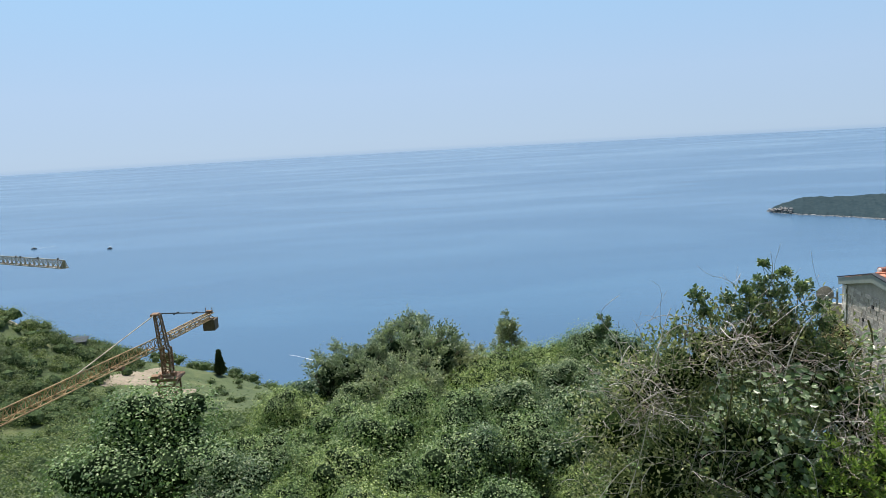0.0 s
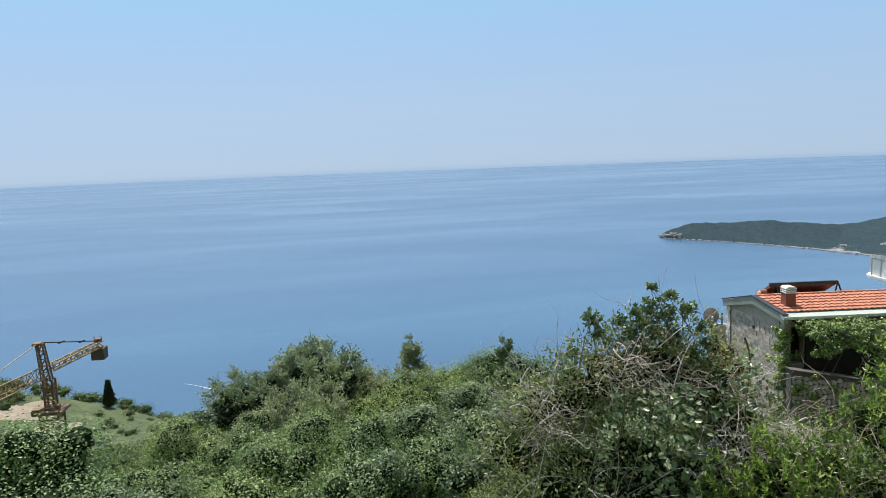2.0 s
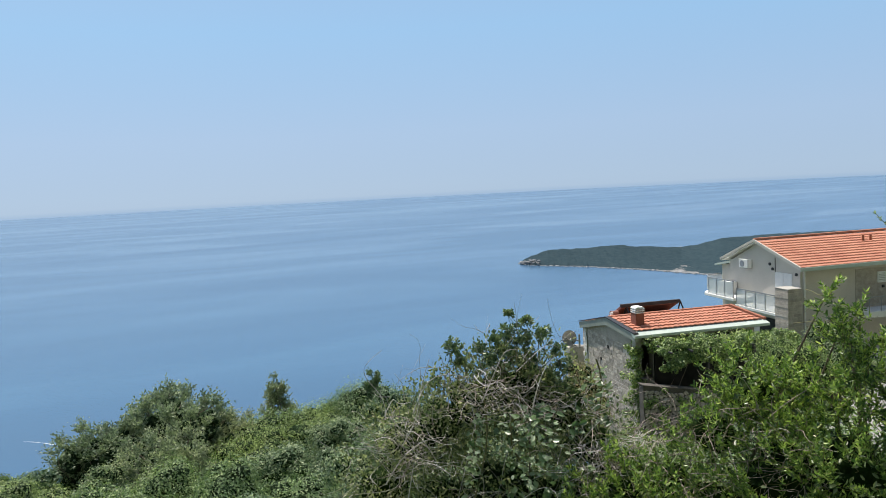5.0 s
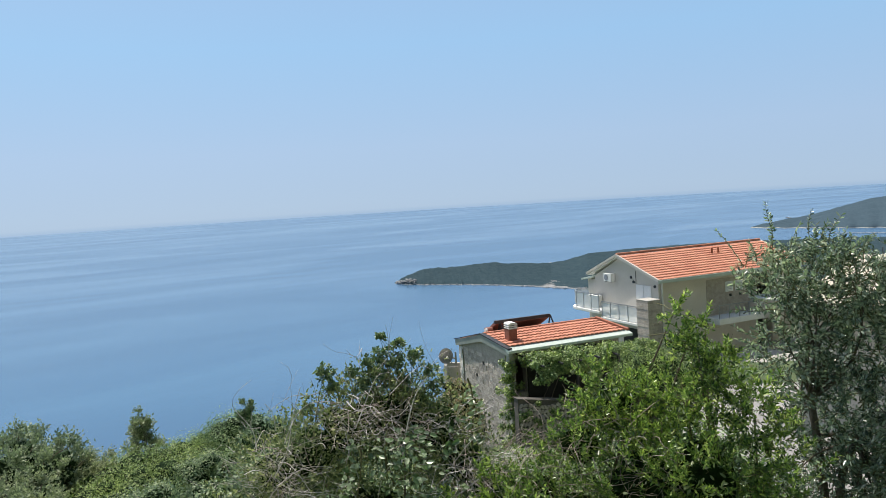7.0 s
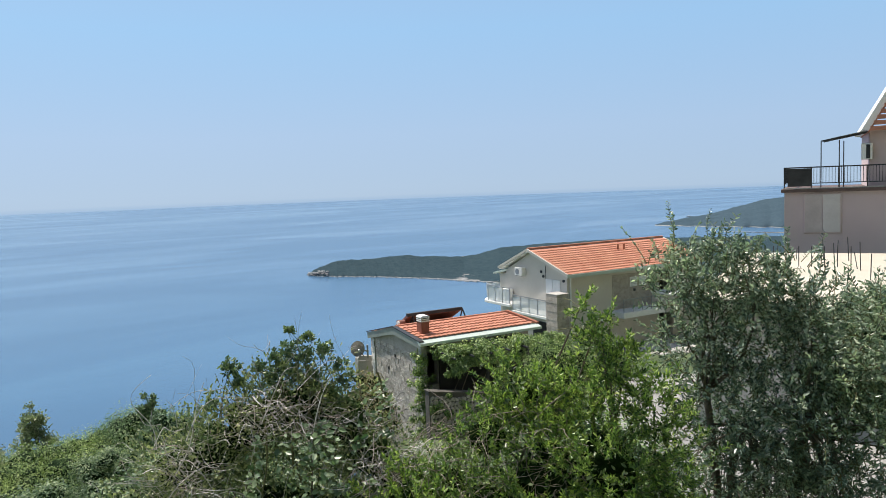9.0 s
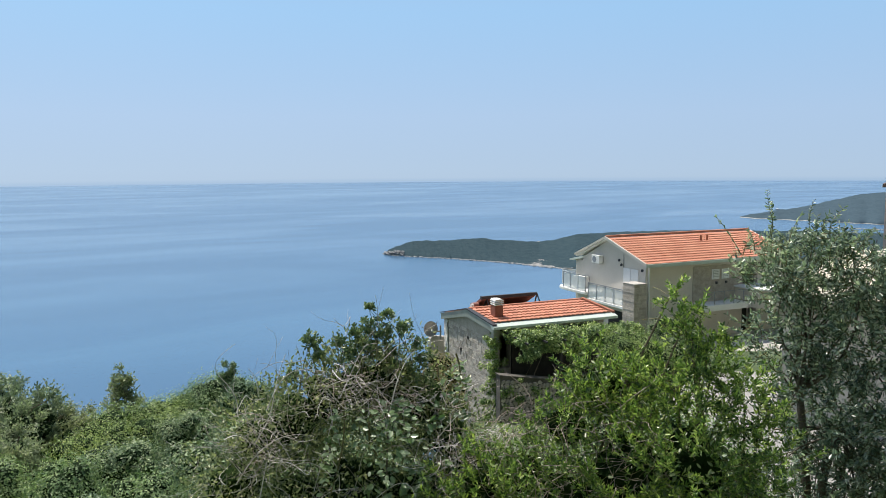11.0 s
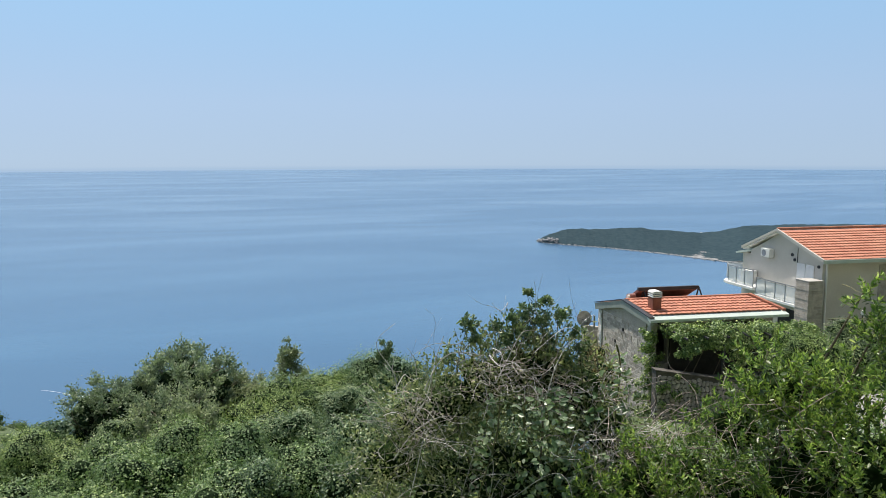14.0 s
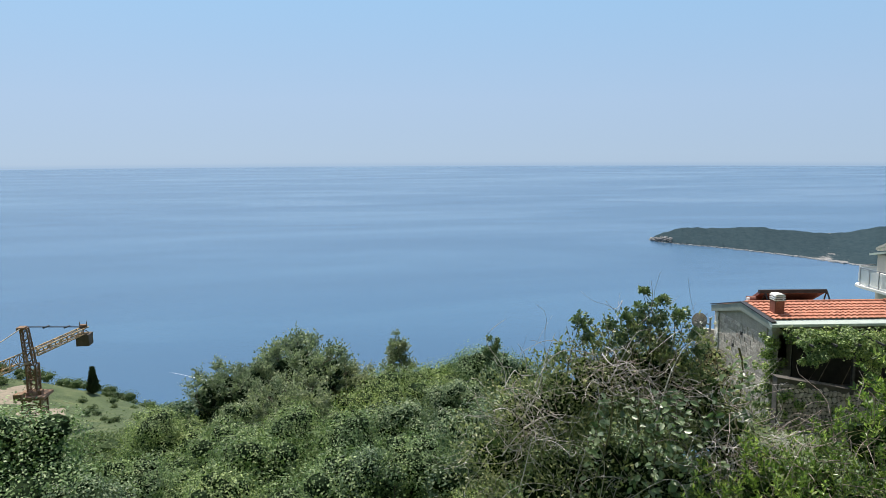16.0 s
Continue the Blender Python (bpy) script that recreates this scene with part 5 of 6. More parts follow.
tree("young_tree", 36, Matrix.Translation(polar(-12.2, 24, tree_z(-12.2, 24, -17.0, 2.6))), 2.6, 1.6, 16, 3000, 0.1, LEAF_IVY, "small dark tree at the edge of the woods", GREENS, 0.1, 0.05, 0.4, core=0.4, fill=0.6)


def lobes(rng, specs, n):
    """Leaf sites over a bush made of overlapping lobes (bearing, distance, height, radius)."""
    area = np.array([q[3] ** 2 for q in specs])
    at, out = [], []
    for (az, r, z, rad), k in zip(specs, (n * area / area.sum()).astype(int)):
        p, d = shell_points(rng, k, polar(az, r, z), (rad, rad, rad), 0.4)
        p += fbm(p[:, 0] * 3 + p[:, 2] * 2, p[:, 1] * 3, 1.2, 6)[:, None] * d * rad * 0.3
        gap = fbm(p[:, 0] + p[:, 2] * 0.7, p[:, 1] - p[:, 2] * 0.8, 0.5, 8) > -0.3
        p, d = p[gap], d[gap]
        at.append(p), out.append(d)
    return np.concatenate(at), np.concatenate(out)


def rosettes(rng, at, out, leaves, size, width, material, name, open_=0.7):
    """Whorls of leaves on shoot tips."""
    n = len(at)
    ax = out * 0.6 + rng.normal(0, 0.3, (n, 3)) + (0, 0, 0.7)
    ax /= np.linalg.norm(ax, axis=1, keepdims=True)
    u = np.cross(ax, rng.normal(0, 1, (n, 3)))
    u /= np.linalg.norm(u, axis=1, keepdims=True)
    w = np.cross(ax, u)
    a = np.linspace(0, 2 * np.pi * 1.9, leaves)[None, :] + rng.uniform(0, 6.28, (n, 1))
    ring = np.cos(a)[..., None] * u[:, None] + np.sin(a)[..., None] * w[:, None]
    rise = np.linspace(-0.05, 1.2, leaves)[None, :, None]
    tip = ring * open_ + ax[:, None] * rise
    pos = at[:, None] + ax[:, None] * (np.linspace(-0.7, 0.15, leaves) * size)[None, :, None]
    return leaf_mesh(name, rng, pos.reshape(-1, 3), tip.reshape(-1, 3), size, width, material, 0.12, True, 0.0, False)


def sprays(rng, starts, ways, length, leaves, size, width, leaf_mat, stem_mat, parent, names=("foliage", "shoot_tangle")):
    """Shoots with leaves set along them in two rows."""
    n, k = len(starts), 6
    ways = ways / (np.linalg.norm(ways, axis=1, keepdims=True) + 1e-9)
    L = length * rng.uniform(0.6, 1.4, n)
    paths = np.stack([bend(rng, s, s + w * l, k, 0.06) for s, w, l in zip(starts, ways, L)])
    child(names[1], tube_mesh(names[1], paths, np.tile(np.linspace(0.005, 0.0015, k), (n, 1)), stem_mat, 3), parent)
    t = np.linspace(0.15, 1, leaves)
    seg = np.clip((t * (k - 1)).astype(int), 0, k - 2)
    fr = t * (k - 1) - seg
    pos = paths[:, seg] * (1 - fr)[None, :, None] + paths[:, seg + 1] * fr[None, :, None]
    d = paths[:, seg + 1] - paths[:, seg]
    d /= np.linalg.norm(d, axis=2, keepdims=True) + 1e-9
    side = np.cross(d, rng.normal(0, 1, (n, 1, 3)))
    side /= np.linalg.norm(side, axis=2, keepdims=True) + 1e-9
    sgn = np.where(np.arange(leaves) % 2, 1, -1)[None, :, None]
    child(names[0], leaf_mesh(names[0], rng, pos.reshape(-1, 3), (d * 0.6 + side * sgn).reshape(-1, 3), size, width, leaf_mat, 0.2, True, 0.05, False), parent)


# tangled bush with dry stems and climbing vine
rng = np.random.default_rng(41)
TB = thing("tangled_bush", Matrix.Identity(4), "tangled bush of bare grey stems, small leaves and climbing vine", "bush")
TB_LOBES = [(12.3, 6.3, -2.6, 0.42), (14.5, 6.2, -2.2, 0.42), (17, 6.0, -1.98, 0.4), (19.5, 6.0, -1.8, 0.38), (22, 6.0, -1.7, 0.38), (24.5, 6.0, -1.68, 0.38), (27, 6.0, -1.85, 0.36), (28.8, 6.1, -2.2, 0.36), (30.8, 6.0, -2.4, 0.32),
            (13.5, 6.2, -3.2, 0.5), (17, 6.0, -2.8, 0.6), (22, 5.9, -2.6, 0.65), (26.5, 5.9, -2.7, 0.6), (30, 6.0, -3.0, 0.5), (20, 5.8, -3.6, 0.8), (27, 5.8, -3.7, 0.8)]
p, d = lobes(rng, TB_LOBES, 62000)
child("fine_foliage", leaf_mesh("fine_foliage", rng, p, d, 0.034, 0.5, LEAF_BUSH, 0.8, True, 0.25, False), TB)
p, d = lobes(rng, TB_LOBES, 190)
stems = []
for a, w in zip(p, d):
    b = a + rng.normal(0, 0.26, 3) + np.array([0, 0, rng.uniform(-0.2, 0.1)])
    stems.append(bend(rng, a - w * 0.1, b, 14, 0.14, 0.1))
child("stem_tangle", tube_mesh("stem_tangle", stems, np.outer(rng.uniform(0.0016, 0.004, len(stems)), np.linspace(1, 0.45, 14)), DRY_TWIG, 4), TB, "bare grey tangled stems")
p, d = lobes(rng, TB_LOBES, 1000)
child("twig_tangle", tube_mesh("twig_tangle", [bend(rng, a, a + w * 0.14 + rng.normal(0, 0.13, 3), 6, 0.12) for a, w in zip(p, d)], np.outer(np.full(len(p), 0.0021), np.linspace(1, 0.5, 6)), DRY_TWIG, 3), TB)
nest = []
for az, r, z, sx, sz, k in ((14.4, 5.65, -2.0, 0.14, 0.13, 100), (20.8, 5.6, -1.62, 0.2, 0.1, 80), (23.5, 5.6, -1.7, 0.16, 0.1, 50), (30.5, 5.5, -2.12, 0.22, 0.07, 140), (19.5, 5.45, -2.5, 0.22, 0.12, 40), (27.5, 5.6, -1.75, 0.2, 0.06, 40)):
    for _ in range(k):
        a = np.array(polar(az, r, z)) + rng.normal(0, 1, 3) * (sx, 0.1, sz)
        nest.append(bend(rng, a, a + rng.normal(0, 0.15, 3) * (1.3, 1, 0.8), 14, 0.17))
nest = np.array(nest)
child("twig_tangle", tube_mesh("twig_tangle", nest[::2], np.outer(rng.uniform(0.0014, 0.0036, len(nest[::2])), np.linspace(1, 0.5, 14)), DRY_TWIG, 3), TB)
child("twig_tangle", tube_mesh("twig_tangle", nest[1::2], np.outer(rng.uniform(0.0014, 0.0034, len(nest[1::2])), np.linspace(1, 0.5, 14)), BROWN_TWIG, 3), TB)
arcs = [(15.0, -1.75, 19.5, -1.5, 0.28), (12.5, -2.3, 18.5, -2.0, 0.25), (9.5, -3.05, 17, -2.55, 0.22), (17.5, -2.7, 21.5, -1.6, 0.2), (20.5, -1.7, 23.5, -1.3, 0.3), (24, -2.0, 26.5, -1.35, 0.25), (28, -2.05, 31.5, -1.9, 0.3), (27.5, -2.55, 32, -2.2, 0.12),
        (28, -2.65, 33, -2.4, 0.1), (14.0, -2.0, 16.5, -1.35, -0.05), (18.2, -2.9, 20.5, -3.6, 0.1), (27.3, -2.35, 33, -2.05, 0.1), (28.5, -2.45, 32.6, -2.65, 0.08), (12.8, -2.9, 16.6, -2.1, 0.3), (21, -2.6, 24, -2.0, 0.2)]
for a, z, b, y, s in arcs:
    child("stem", tube_mesh("stem", [bend(rng, polar(a, 5.55, z), polar(b, 5.6, y), 14, 0.03, s)], [rng.uniform(0.003, 0.006) * np.linspace(1, 0.4, 14)], DRY_TWIG, 5), TB, "long arching dry stem")
tops = [(13.7, -1.52, 14.4, -1.75), (17.3, -1.36, 17.9, -1.7), (23.4, -0.98, 23.8, -1.25), (20.1, -1.24, 20.6, -1.5)]
for a, z, b, y in tops:
    child("bare_tip", tube_mesh("bare_tip", [bend(rng, polar(b, 5.9, y), polar(a, 5.9, z), 16, 0.05)], [np.linspace(0.0035, 0.0014, 16)], DRY_TWIG, 4), TB)
# leafy heads standing out of the top
heads, hd = [], []
for az, z, rad, k in ((23.0, -1.06, 0.035, 5), (24.2, -1.14, 0.05, 8), (21.7, -1.27, 0.06, 9), (22.8, -1.25, 0.09, 14), (23.9, -1.3, 0.08, 12), (25.4, -1.25, 0.07, 9), (26.6, -1.36, 0.07, 9), (26.9, -1.5, 0.09, 10), (18.5, -1.33, 0.07, 12), (19.0, -1.46, 0.07, 10), (20.5, -1.36, 0.05, 7), (21.2, -1.45, 0.1, 12),
                      (24.6, -1.45, 0.12, 14), (22.6, -1.42, 0.12, 14), (26.0, -1.6, 0.1, 10), (17.0, -1.6, 0.08, 8)):
    q, o = shell_points(rng, int(k * 1.9), polar(az, 5.95, z), (rad * 1.15, rad * 1.15, rad), 0.9)
    heads.append(q), hd.append(o)
heads, hd = np.concatenate(heads), np.concatenate(hd)
child("shoot_foliage", rosettes(rng, heads, hd, 12, 0.031, 0.5, LEAF_IVY, "shoot_foliage", 0.9), TB, "dark leafy shoot heads")
low = np.array(polar(22.5, 5.95, -1.75))
child("shoot_tangle", tube_mesh("shoot_tangle", [bend(rng, low + rng.normal(0, 0.15, 3) + (h - low) * np.array([0.6, 0.6, 0]), h, 6, 0.08) for h in heads[::4]], np.outer(np.full(len(heads[::4]), 0.005), np.linspace(1, 0.4, 6)), GREEN_TWIG, 3), TB)
# vine with broad leaves
vp = []
for _ in range(330):
    az, z = rng.normal(24.8, 1.7), rng.uniform(-2.7, -1.7)
    vp.append(polar(az, 5.4 + rng.normal(0, 0.12), z))
for _ in range(60):
    s = rng.random()
    vp.append(polar(20.2 - 1.2 * s + rng.normal(0, 0.3), 5.45, -1.75 - 0.85 * s))
for _ in range(50):
    vp.append(polar(rng.normal(29.8, 0.5), 5.8, rng.uniform(-2.0, -1.5)))
vp = np.array(vp)
child("vine_foliage", leaf_mesh("vine_foliage", rng, vp, np.tile((-0.2, -0.6, 0.5), (len(vp), 1)), 0.052, 0.6, LEAF_VINE, 0.5, True), TB, "broad vine leaves, some of them pale")
child("vine_stem", tube_mesh("vine_stem", [bend(rng, polar(20.6, 5.6, -1.6), polar(18.8, 5.5, -2.75), 9, 0.06), bend(rng, polar(29.6, 5.85, -1.45), polar(30.2, 5.8, -2.2), 9, 0.06), bend(rng, polar(23, 5.6, -1.8), polar(26, 5.5, -3), 9, 0.08)],
      [np.linspace(0.008, 0.004, 9)] * 3, GREEN_TWIG, 5), TB)
child("stem_frame", tube_mesh("stem_frame", [bend(rng, polar(21 + rng.normal(0, 3), 6.0, -5.4), polar(a, r, z), 8, 0.08) for a, r, z, _ in TB_LOBES], [np.linspace(0.016, 0.005, 8)] * len(TB_LOBES), BARK, 6), TB)

# bright laurel-like shrub
rng = np.random.default_rng(42)
LS = thing("laurel_shrub", Matrix.Identity(4), "bright green laurel shrub with whorled glossy leaves", "shrub")
LS_LOBES = [(28.5, 5.3, -2.6, 0.34), (31.5, 5.3, -2.28, 0.34), (34.8, 5.4, -2.22, 0.32), (38.2, 5.4, -1.84, 0.32), (40.8, 5.45, -1.55, 0.32), (43.3, 5.5, -1.62, 0.3), (46.2, 5.4, -1.5, 0.26), (48.3, 5.4, -1.42, 0.24), (50.2, 5.4, -1.6, 0.28), (51.8, 5.4, -2.0, 0.3), (51.0, 5.35, -1.68, 0.24), (52.4, 5.4, -2.5, 0.34), (53.0, 5.4, -3.0, 0.36),
            (45.9, 5.4, -0.86, 0.08), (46.3, 5.4, -1.0, 0.1), (46.8, 5.4, -1.08, 0.13), (47.8, 5.4, -0.98, 0.08), (47.2, 5.4, -1.2, 0.16), (49.4, 5.4, -1.18, 0.1), (29.5, 5.2, -3.1, 0.5), (34, 5.3, -2.95, 0.5), (38.5, 5.3, -2.4, 0.52), (43, 5.3, -2.1, 0.55), (47.5, 5.3, -2.0, 0.5), (51.3, 5.3, -2.6, 0.42), (36, 5.2, -3.5, 0.7), (43, 5.2, -3.2, 0.8), (49, 5.2, -3.2, 0.7)]
p, d = lobes(rng, LS_LOBES, 3500)
rise = d * 0.55 + rng.normal(0, 0.4, p.shape) + (0, 0, 0.5)
rise *= (rng.uniform(0.06, 0.2, len(p)) / np.linalg.norm(rise, axis=1))[:, None]
step = np.linspace(0.0, 1.0, 4)[None, :, None]
whorl = (p - d * 0.05)[:, None] + rise[:, None] * step
child("whorled_foliage", rosettes(rng, whorl.reshape(-1, 3), np.repeat(rise / np.linalg.norm(rise, axis=1, keepdims=True), 4, axis=0), 8, 0.036, 0.34, LEAF_LAUREL, "whorled_foliage", 0.6), LS)
child("shoot_tangle", tube_mesh("shoot_tangle", [bend(rng, a - w * 0.1, a + u, 5, 0.05) for a, w, u in zip(p, d, rise)], np.outer(np.full(len(p), 0.0026), np.linspace(1, 0.5, 5)), GREEN_TWIG, 3), LS)
p2, d2 = lobes(rng, [(a, r, z, q * 0.8) for a, r, z, q in LS_LOBES], 5000)
child("inner_foliage", leaf_mesh("inner_foliage", rng, p2, d2, 0.04, 0.4, LEAF_BUSH, 0.8, True), LS)
child("twig_tangle", tube_mesh("twig_tangle", [bend(rng, a - w * 0.3 + rng.normal(0, 0.05, 3), a, 5, 0.1) for a, w in zip(p[::10], d[::10])], np.outer(np.full(len(p[::10]), 0.003), np.linspace(1, 0.5, 5)), GREEN_TWIG, 3), LS)
dry = [polar(rng.uniform(32, 46), 5.12, rng.uniform(-2.9, -1.6)) for _ in range(260)]
child("stem_tangle", tube_mesh("stem_tangle", [bend(rng, a, np.array(a) + rng.normal(0, 0.17, 3), 7, 0.12) for a in dry], np.outer(np.full(260, 0.0032), np.linspace(1, 0.5, 7)), BROWN_TWIG, 3), LS, "dead reddish twigs in the shrub")
child("stem_frame", tube_mesh("stem_frame", [bend(rng, polar(42 + rng.normal(0, 4), 5.75, -5.2), polar(a, r + 0.25, z), 8, 0.04) for a, r, z, _ in LS_LOBES], [np.linspace(0.03, 0.006, 8)] * len(LS_LOBES), BARK, 6), LS)

# dark mastic tree with open branches
rng = np.random.default_rng(43)
MT = thing("mastic_tree", Matrix.Identity(4), "dark evergreen mastic tree with small glossy leaflets and open branches", "tree")
MT_LOBES = [(52.8, 7.0, -1.0, 0.26), (54.0, 7.0, -0.85, 0.28), (55.8, 7.0, -0.88, 0.32), (58, 7.0, -1.02, 0.32), (60.2, 7.0, -0.9, 0.28), (62, 7.0, -1.15, 0.3), (53.2, 7.0, -1.5, 0.3), (55, 7.0, -1.4, 0.28), (57.5, 7.0, -1.42, 0.3), (60.5, 7.0, -1.5, 0.3), (63.5, 7.0, -1.5, 0.4), (66.5, 7.0, -1.4, 0.5),
            (56, 7.0, -2.05, 0.4), (59, 7.0, -2.2, 0.5), (62.5, 7.0, -2.1, 0.48), (66, 7.0, -2.1, 0.5), (56.5, 6.9, -2.75, 0.46), (61, 6.9, -2.85, 0.52), (53.5, 6.9, -3.0, 0.4), (58.5, 6.9, -3.3, 0.5), (65, 6.9, -2.9, 0.5), (51.2, 7.0, -0.78, 0.1)]
p, d = lobes(rng, MT_LOBES, 4800)
sprays(rng, p, d * 0.5 + rng.normal(0, 0.4, p.shape) + (0, 0, 0.2), 0.2, 16, 0.043, 0.36, LEAF_MASTIC, GREEN_TWIG, MT)
sp = np.array([polar(52.2, 7.0, -0.62), polar(52.3, 7.0, -0.6), polar(55.8, 7.0, -0.66), polar(50.4, 7.0, -0.75), polar(60.0, 7.0, -0.8), polar(54.6, 7, -0.66)])
sprays(rng, sp, np.array([(0.0, 0, 1), (-0.15, 0, 1), (0.02, 0, 1), (-0.35, 0.2, 0.6), (0.0, 0, 0.9), (0.1, 0, 0.6)]), 0.4, 30, 0.034, 0.45, LEAF_MASTIC, GREEN_TWIG, MT, ("top_foliage", "top_shoot_frame"))
foot = np.array(polar(57.5, 7.0, -5.2))
child("trunk", tube_mesh("trunk", [bend(rng, foot + (0.1, 0, 0), polar(57.2, 7.0, -2.2), 8, 0.04), bend(rng, foot, polar(54.5, 7.0, -1.9), 8, 0.05), bend(rng, foot - (0.1, 0, 0), polar(61, 7.0, -2.1), 8, 0.05)], [np.linspace(0.055, 0.03, 8)] * 3, BARK, 8), MT)
forks = [np.array(polar(57.2, 7.0, -2.2)), np.array(polar(54.5, 7.0, -1.9)), np.array(polar(61, 7.0, -2.1))]
child("branch_frame", tube_mesh("branch_frame", [bend(rng, min(forks, key=lambda f: np.linalg.norm(f - a)), a, 8, 0.1) for a in p[::36]], np.outer(np.full(len(p[::36]), 0.011), np.linspace(1, 0.25, 8)), BARK, 4), MT)

# dark cores added in the larger lobes paint shade into the gaps
for bush, specs, q, mat in ((TB, TB_LOBES, 0.52, INNER_SHADE), (LS, LS_LOBES, 0.46, INNER_SHADE)):
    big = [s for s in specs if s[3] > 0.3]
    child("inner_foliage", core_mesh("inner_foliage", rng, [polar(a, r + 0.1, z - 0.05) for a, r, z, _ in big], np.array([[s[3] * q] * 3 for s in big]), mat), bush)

# vine over the stone house's pergola and climbing its corner
rng = np.random.default_rng(44)
PV = thing("pergola_vine", SITE, "leafy green vine hanging over the pergola", "vine")
at, out = [], []
for k in range(190):
    x = rng.uniform(0.45, 6.9)
    hang = 0.7 + 1.15 * max(0.0, math.sin(x * 2.3 + 0.4)) ** 2
    z, r = -0.2 - hang * rng.random() ** 1.7 - 0.02 * x, rng.uniform(0.1, 0.32)
    q, o = shell_points(rng, 120, (x, rng.uniform(-1.5, 0.0) if z > -0.65 else -1.3 + rng.normal(0, 0.12), z), (r * 1.3, r, r), 0.6)
    at.append(q), out.append(o)
for k in range(15):
    q, o = shell_points(rng, 70, (rng.uniform(-0.55, 1.3), -1.42, rng.uniform(-4.3, -2.3)), (0.2, 0.08, 0.24), 0.9)
    at.append(q), out.append(o)
for k in range(52):
    z = rng.uniform(-4.4, -0.5)
    x = rng.normal(0.0, 0.2 + 0.05 * abs(z + 1))
    q, o = shell_points(rng, 80, (x, 0.25 + rng.normal(0, 0.1), z), (0.2, 0.12, 0.22), 0.9)
    at.append(q), out.append(o)
for x, z in ((1.5, -3.6), (1.8, -3.1), (2.6, -3.7), (1.6, -4.1), (2.5, -4.2)):
    q, o = shell_points(rng, 140, (x, -1.42, z), (0.2, 0.1, 0.25), 0.7)
    at.append(q), out.append(o)
child("vine_foliage", leaf_mesh("vine_foliage", rng, np.concatenate(at), np.concatenate(out), 0.095, 0.75, LEAF_CANOPY, 0.7), PV)
child("vine_stem", tube_mesh("vine_stem", [bend(rng, (0.4 + 0.5 * k, -1.0, -4.2), (1.0 + 0.9 * k, -1.2, -0.5), 8, 0.06) for k in range(6)], [np.linspace(0.03, 0.01, 8)] * 6, BARK, 5), PV)
creep = [bend(rng, (0.2, 3.9 - 0.3 * k, -4.6), (0.2, 2.2 - 0.5 * k, -2.6 - 0.3 * k), 8, 0.2) for k in range(3)]
child("dead_creeper", tube_mesh("dead_creeper", creep, [np.linspace(0.02, 0.008, 8)] * 3, DARK_METAL, 4), PV)

# ---------------------------------------------------------------- pieces of walls and roofs


def tile_mesh(w, length):
    """One roof tile: a shallow roll with thickness."""
    prof = [(-w / 2, 0.0), (-w / 4, 0.026), (0, 0.038), (w / 4, 0.026), (w / 2, 0.0)]
    v = [(x, 0, z) for x, z in prof] + [(x, length, z - 0.012) for x, z in prof] + [(x, 0, z - 0.04) for x, z in prof]
    f = [(i, i + 1, 6 + i, 5 + i) for i in range(4)] + [(10 + i, 11 + i, i + 1, i) for i in range(4)]
    return v, f


def slope_pose(y0, z0, y1, z1):
    """Frame on a roof slope: its second axis runs up the slope."""
    a = math.atan2(z1 - z0, abs(y1 - y0))
    return (Matrix.Translation((0, y0, z0)) @ (Matrix.Identity(4) if y1 > y0 else Matrix.Rotation(math.pi, 4, "Z")) @ Matrix.Rotation(a, 4, "X")), math.hypot(y1 - y0, z1 - z0)


v, f = tile_mesh(0.25, 0.42)
TILE_ME = mesh_from("tile", v, f, TILE)
for y0, z0, y1, z1 in ((0.24, 0.14, 2.4, 0.33),):
    m, ln = slope_pose(y0, z0, y1, z1)
    for j in range(6):
        for i in range(25):
            t = child("tile", TILE_ME, S)
            t.matrix_basis = m @ Matrix.Translation((0.24 + i * 0.25, j * 0.34, 0.035 + 0.004 * (j % 2))) @ pose(0, 0, 0, -5.5 + rng.normal(0, 0.5), 0, rng.normal(0, 0.7))
m, ln = slope_pose(5.05, -0.42, 2.4, 0.33)
vv, ff = [], []
base = np.array(v)
for j in range(7):
    for i in range(25):
        ff += [[k + len(vv) for k in q] for q in f]
        vv += [tuple(m @ Matrix.Translation((-0.24 - i * 0.25, j * 0.34, 0)) @ Vector(q)) for q in v]
tagged(child("back_tiles", mesh_from("back_tiles", vv, ff, TILE), S), kind="stuff")
for i in range(16):
    part("ridge_tile", rod((0.02 + i * 0.41, 2.4, 0.33), (0.45 + i * 0.41, 2.4, 0.34), 0.08, 0.07, 8), TILE, S)
for z0, z1 in ((0.13, 0.33),):
    part("end_tile", bar((6.5, 0.2, z0 + 0.03), (6.5, 2.4, z1 + 0.05), 0.16, 0.1), RIDGE, S)

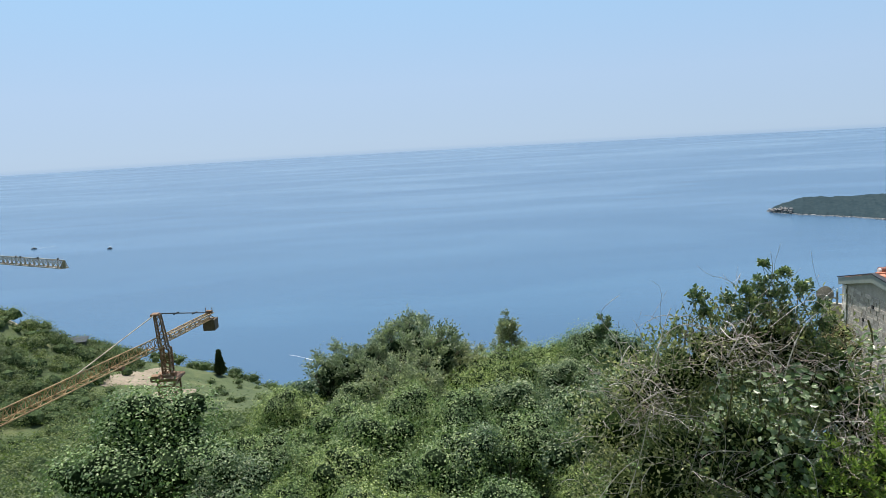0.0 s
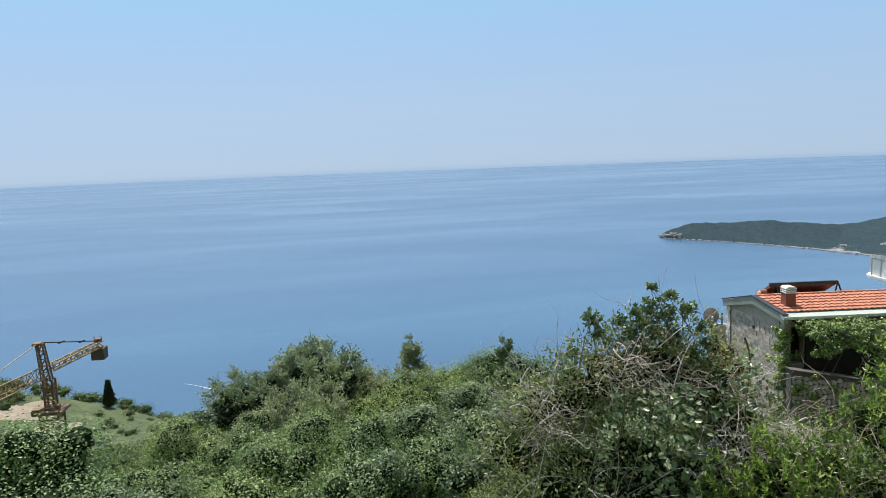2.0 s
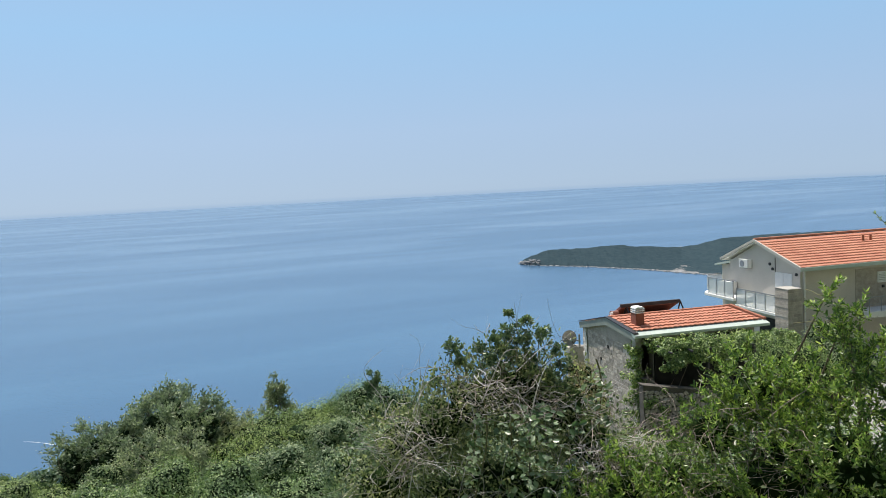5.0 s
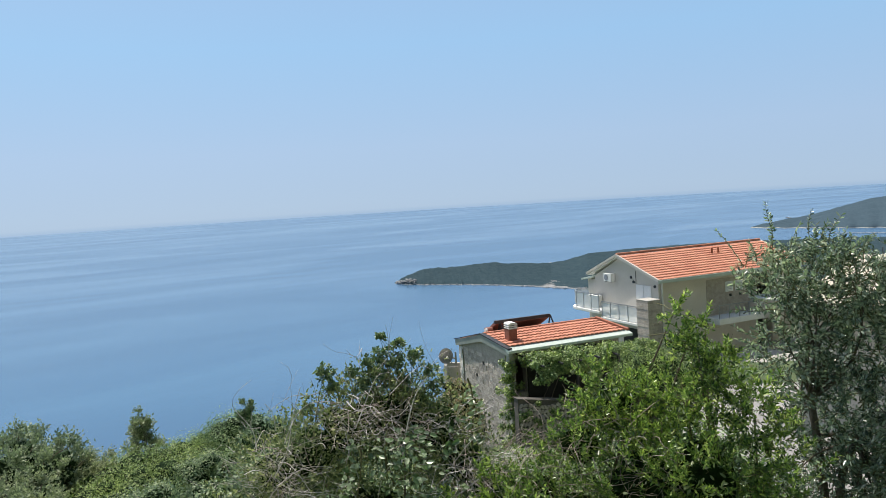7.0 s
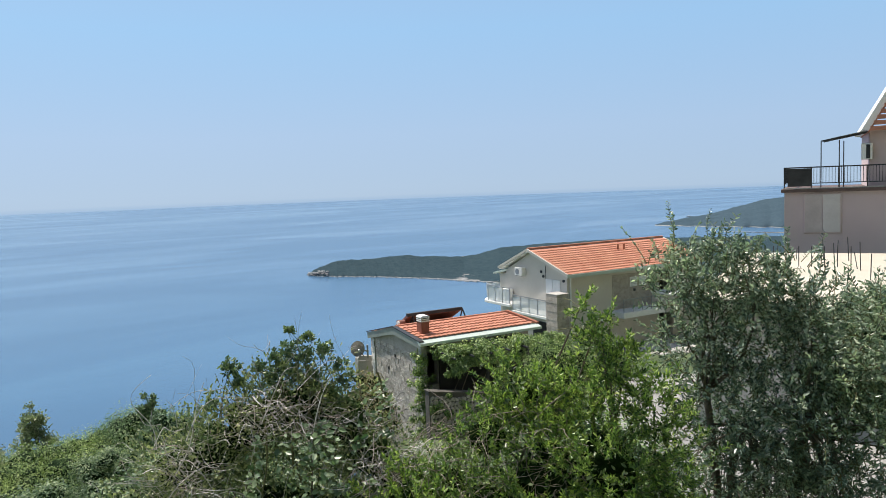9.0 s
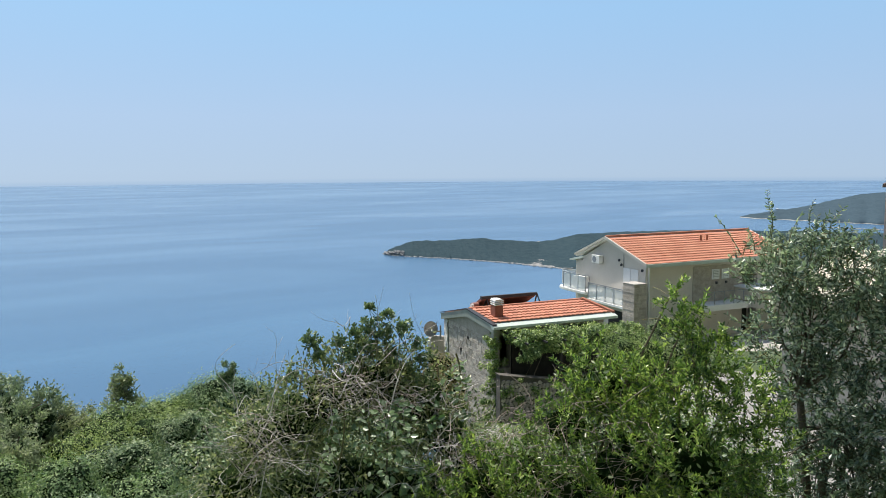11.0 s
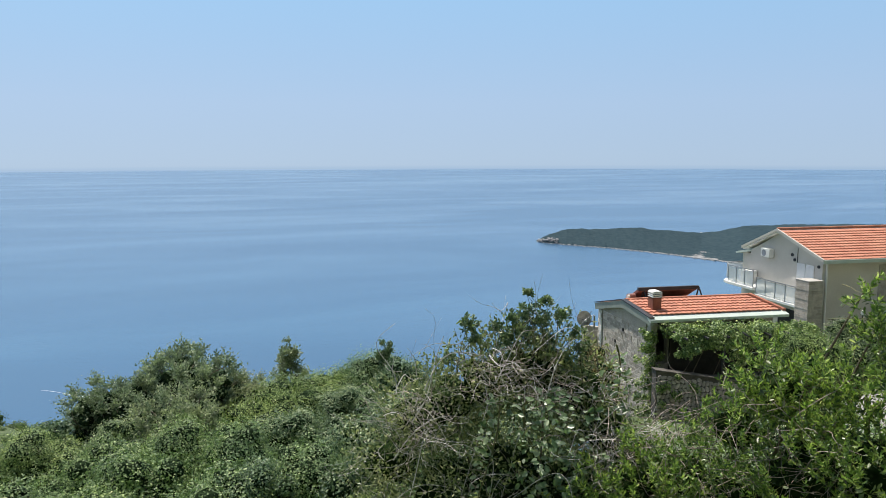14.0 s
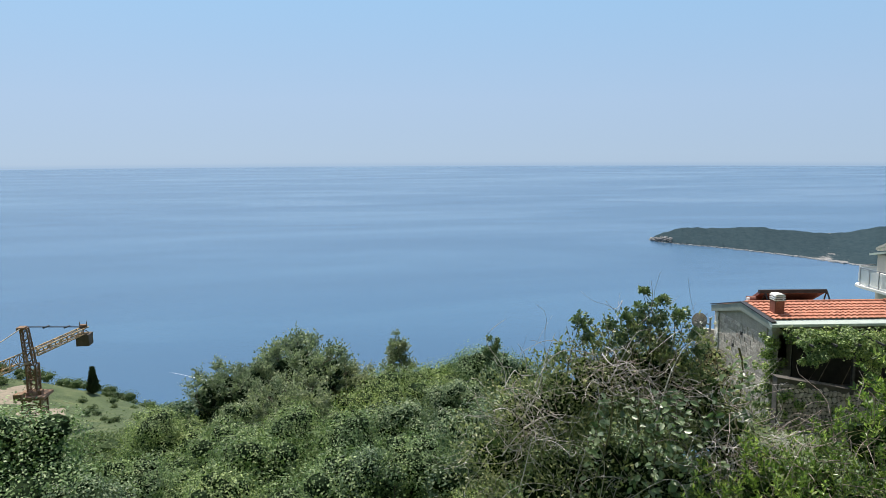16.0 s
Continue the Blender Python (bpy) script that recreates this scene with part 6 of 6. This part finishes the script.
# pale house: two slopes of smaller tiles
for y0, z0, y1, z1 in ((-0.02, 0.0, 4.36, 1.5), (8.05, -0.06, 4.36, 1.5)):
    m, ln = slope_pose(y0, z0, y1, z1)
    sgn = 1 if y1 > y0 else -1
    vv, ff = [], []
    tv, tf = tile_mesh(0.3, 0.44)
    rows_n = int(ln / 0.36)
    for j in range(rows_n):
        for i in range(45):
            ff += [[k + len(vv) for k in q] for q in tf]
            mm = m @ Matrix.Translation((sgn * (0.17 + i * 0.3), j * 0.36, 0.04)) @ pose(0, 0, 0, -6.5, 0, rng.normal(0, 0.5))
            vv += [tuple(mm @ Vector(q)) for q in tv]
    tagged(child("roof_tiles", mesh_from("roof_tiles", vv, ff, TILE), HW), "orange clay roof tiles", kind="stuff")
for i in range(33):
    part("ridge_tile", rod((0.0 + i * 0.41, 4.36, 1.5), (0.43 + i * 0.41, 4.36, 1.51), 0.11, 0.095, 8), TILE, HW)

# coursed ashlar on the stone house gable, pale quoins at its far corner
z, row = -0.66, 0
block = {}


def block_mesh(w, h, mat):
    key = (round(w, 1), round(h, 2), mat.name)
    if key not in block:
        bm = box(-0.02, 0.02, -w / 2, w / 2, -h / 2, h / 2)
        bmesh.ops.bevel(bm, geom=bm.edges[:], offset=0.008, segments=1, affect="EDGES")
        me = bpy.data.meshes.new("stone")
        bm.to_mesh(me), bm.free()
        me.materials.append(mat)
        block[key] = me
    return block[key]


while z > -4.9:
    h = (0.17, 0.2, 0.15, 0.22)[row % 4]
    y = 0.66 + (0.2 if row % 2 else 0.0)
    while y < 4.45:
        w = round(rng.uniform(0.2, 0.6), 1)
        w = min(w, 4.5 - y)
        if w > 0.12:
            s = child("stone", block_mesh(w - 0.012, h - 0.012, ASHLAR), S)
            s.matrix_basis = Matrix.Translation((0.042 - rng.uniform(0, 0.009), y + w / 2, z - h / 2)) @ pose(0, 0, 0, 0, rng.normal(0, 0.7), rng.normal(0, 1.2)) @ Matrix.Diagonal((1, (w - 0.02) / (round(w - 0.02, 1) or 0.1), 1, 1))
        y += w
    q = child("quoin", block_mesh(0.5 if row % 2 else 0.4, h - 0.02, QUOIN), S)
    q.matrix_basis = Matrix.Translation((0.02, 4.78 - (0.0 if row % 2 else 0.05), z - h / 2)) @ pose(0, 0, 0, 0, rng.normal(0, 3), -9 + rng.normal(0, 3))
    z -= h
    row += 1
for y, z in ((3.2, -1.82), (2.51, -1.08)):
    part("wall_hole", box(-0.008, 0.06, y - 0.07, y + 0.07, z - 0.07, z + 0.07), VOID_SHADE, S)

# irregular rubble on the terrace wall: jittered cells, each stone a raised polygon
cols, rws, cell = 25, 14, 0.2
jit = {(i, j): (rng.uniform(-0.07, 0.07), rng.uniform(-0.07, 0.07)) for i in range(cols + 2) for j in range(rws + 2)}


def corner(i, j):
    return Vector((-0.5 + (i + (0.5 if j % 2 else 0)) * cell + jit[(i, j)][0], -1.8 - j * cell * 0.95 + jit[(i, j)][1]))


for j in range(rws):
    for i in range(cols):
        o = 0 if j % 2 else 1
        q = [corner(i, j), corner(i + 1, j), corner(min(i + 1 + (0 if j % 2 == 0 else 0), cols + 1), j + 1), corner(i, j + 1)]
        c = sum(q, Vector((0, 0))) / 4
        if c.y > -1.9 - max(0, (c.x + 0.5)) * 0.17 or c.x > 4.4:
            continue
        ring = []
        for a, b in zip(q, q[1:] + q[:1]):
            ring += [a.lerp(b, 0.22), a.lerp(b, 0.78)]
        bm = bmesh.new()
        lo = [bm.verts.new((*(c + (g - c) * 0.9), 0.0)) for g in ring]
        hi = [bm.verts.new((*(c + (g - c) * 0.78), 0.04)) for g in ring]
        bm.faces.new(hi)
        for k in range(8):
            bm.faces.new((lo[k], lo[(k + 1) % 8], hi[(k + 1) % 8], hi[k]))
        for vert in bm.verts:
            vert.co = (vert.co.x, -1.1 - vert.co.z, vert.co.y)
        bmesh.ops.recalc_face_normals(bm, faces=bm.faces[:])
        part("stone", bm, RUBBLE, S)

for ob in scene.objects:
    if ob.parent and ("foliage" in ob.name or "tangle" in ob.name or "_frame" in ob.name):
        ob["kind"] = "stuff"
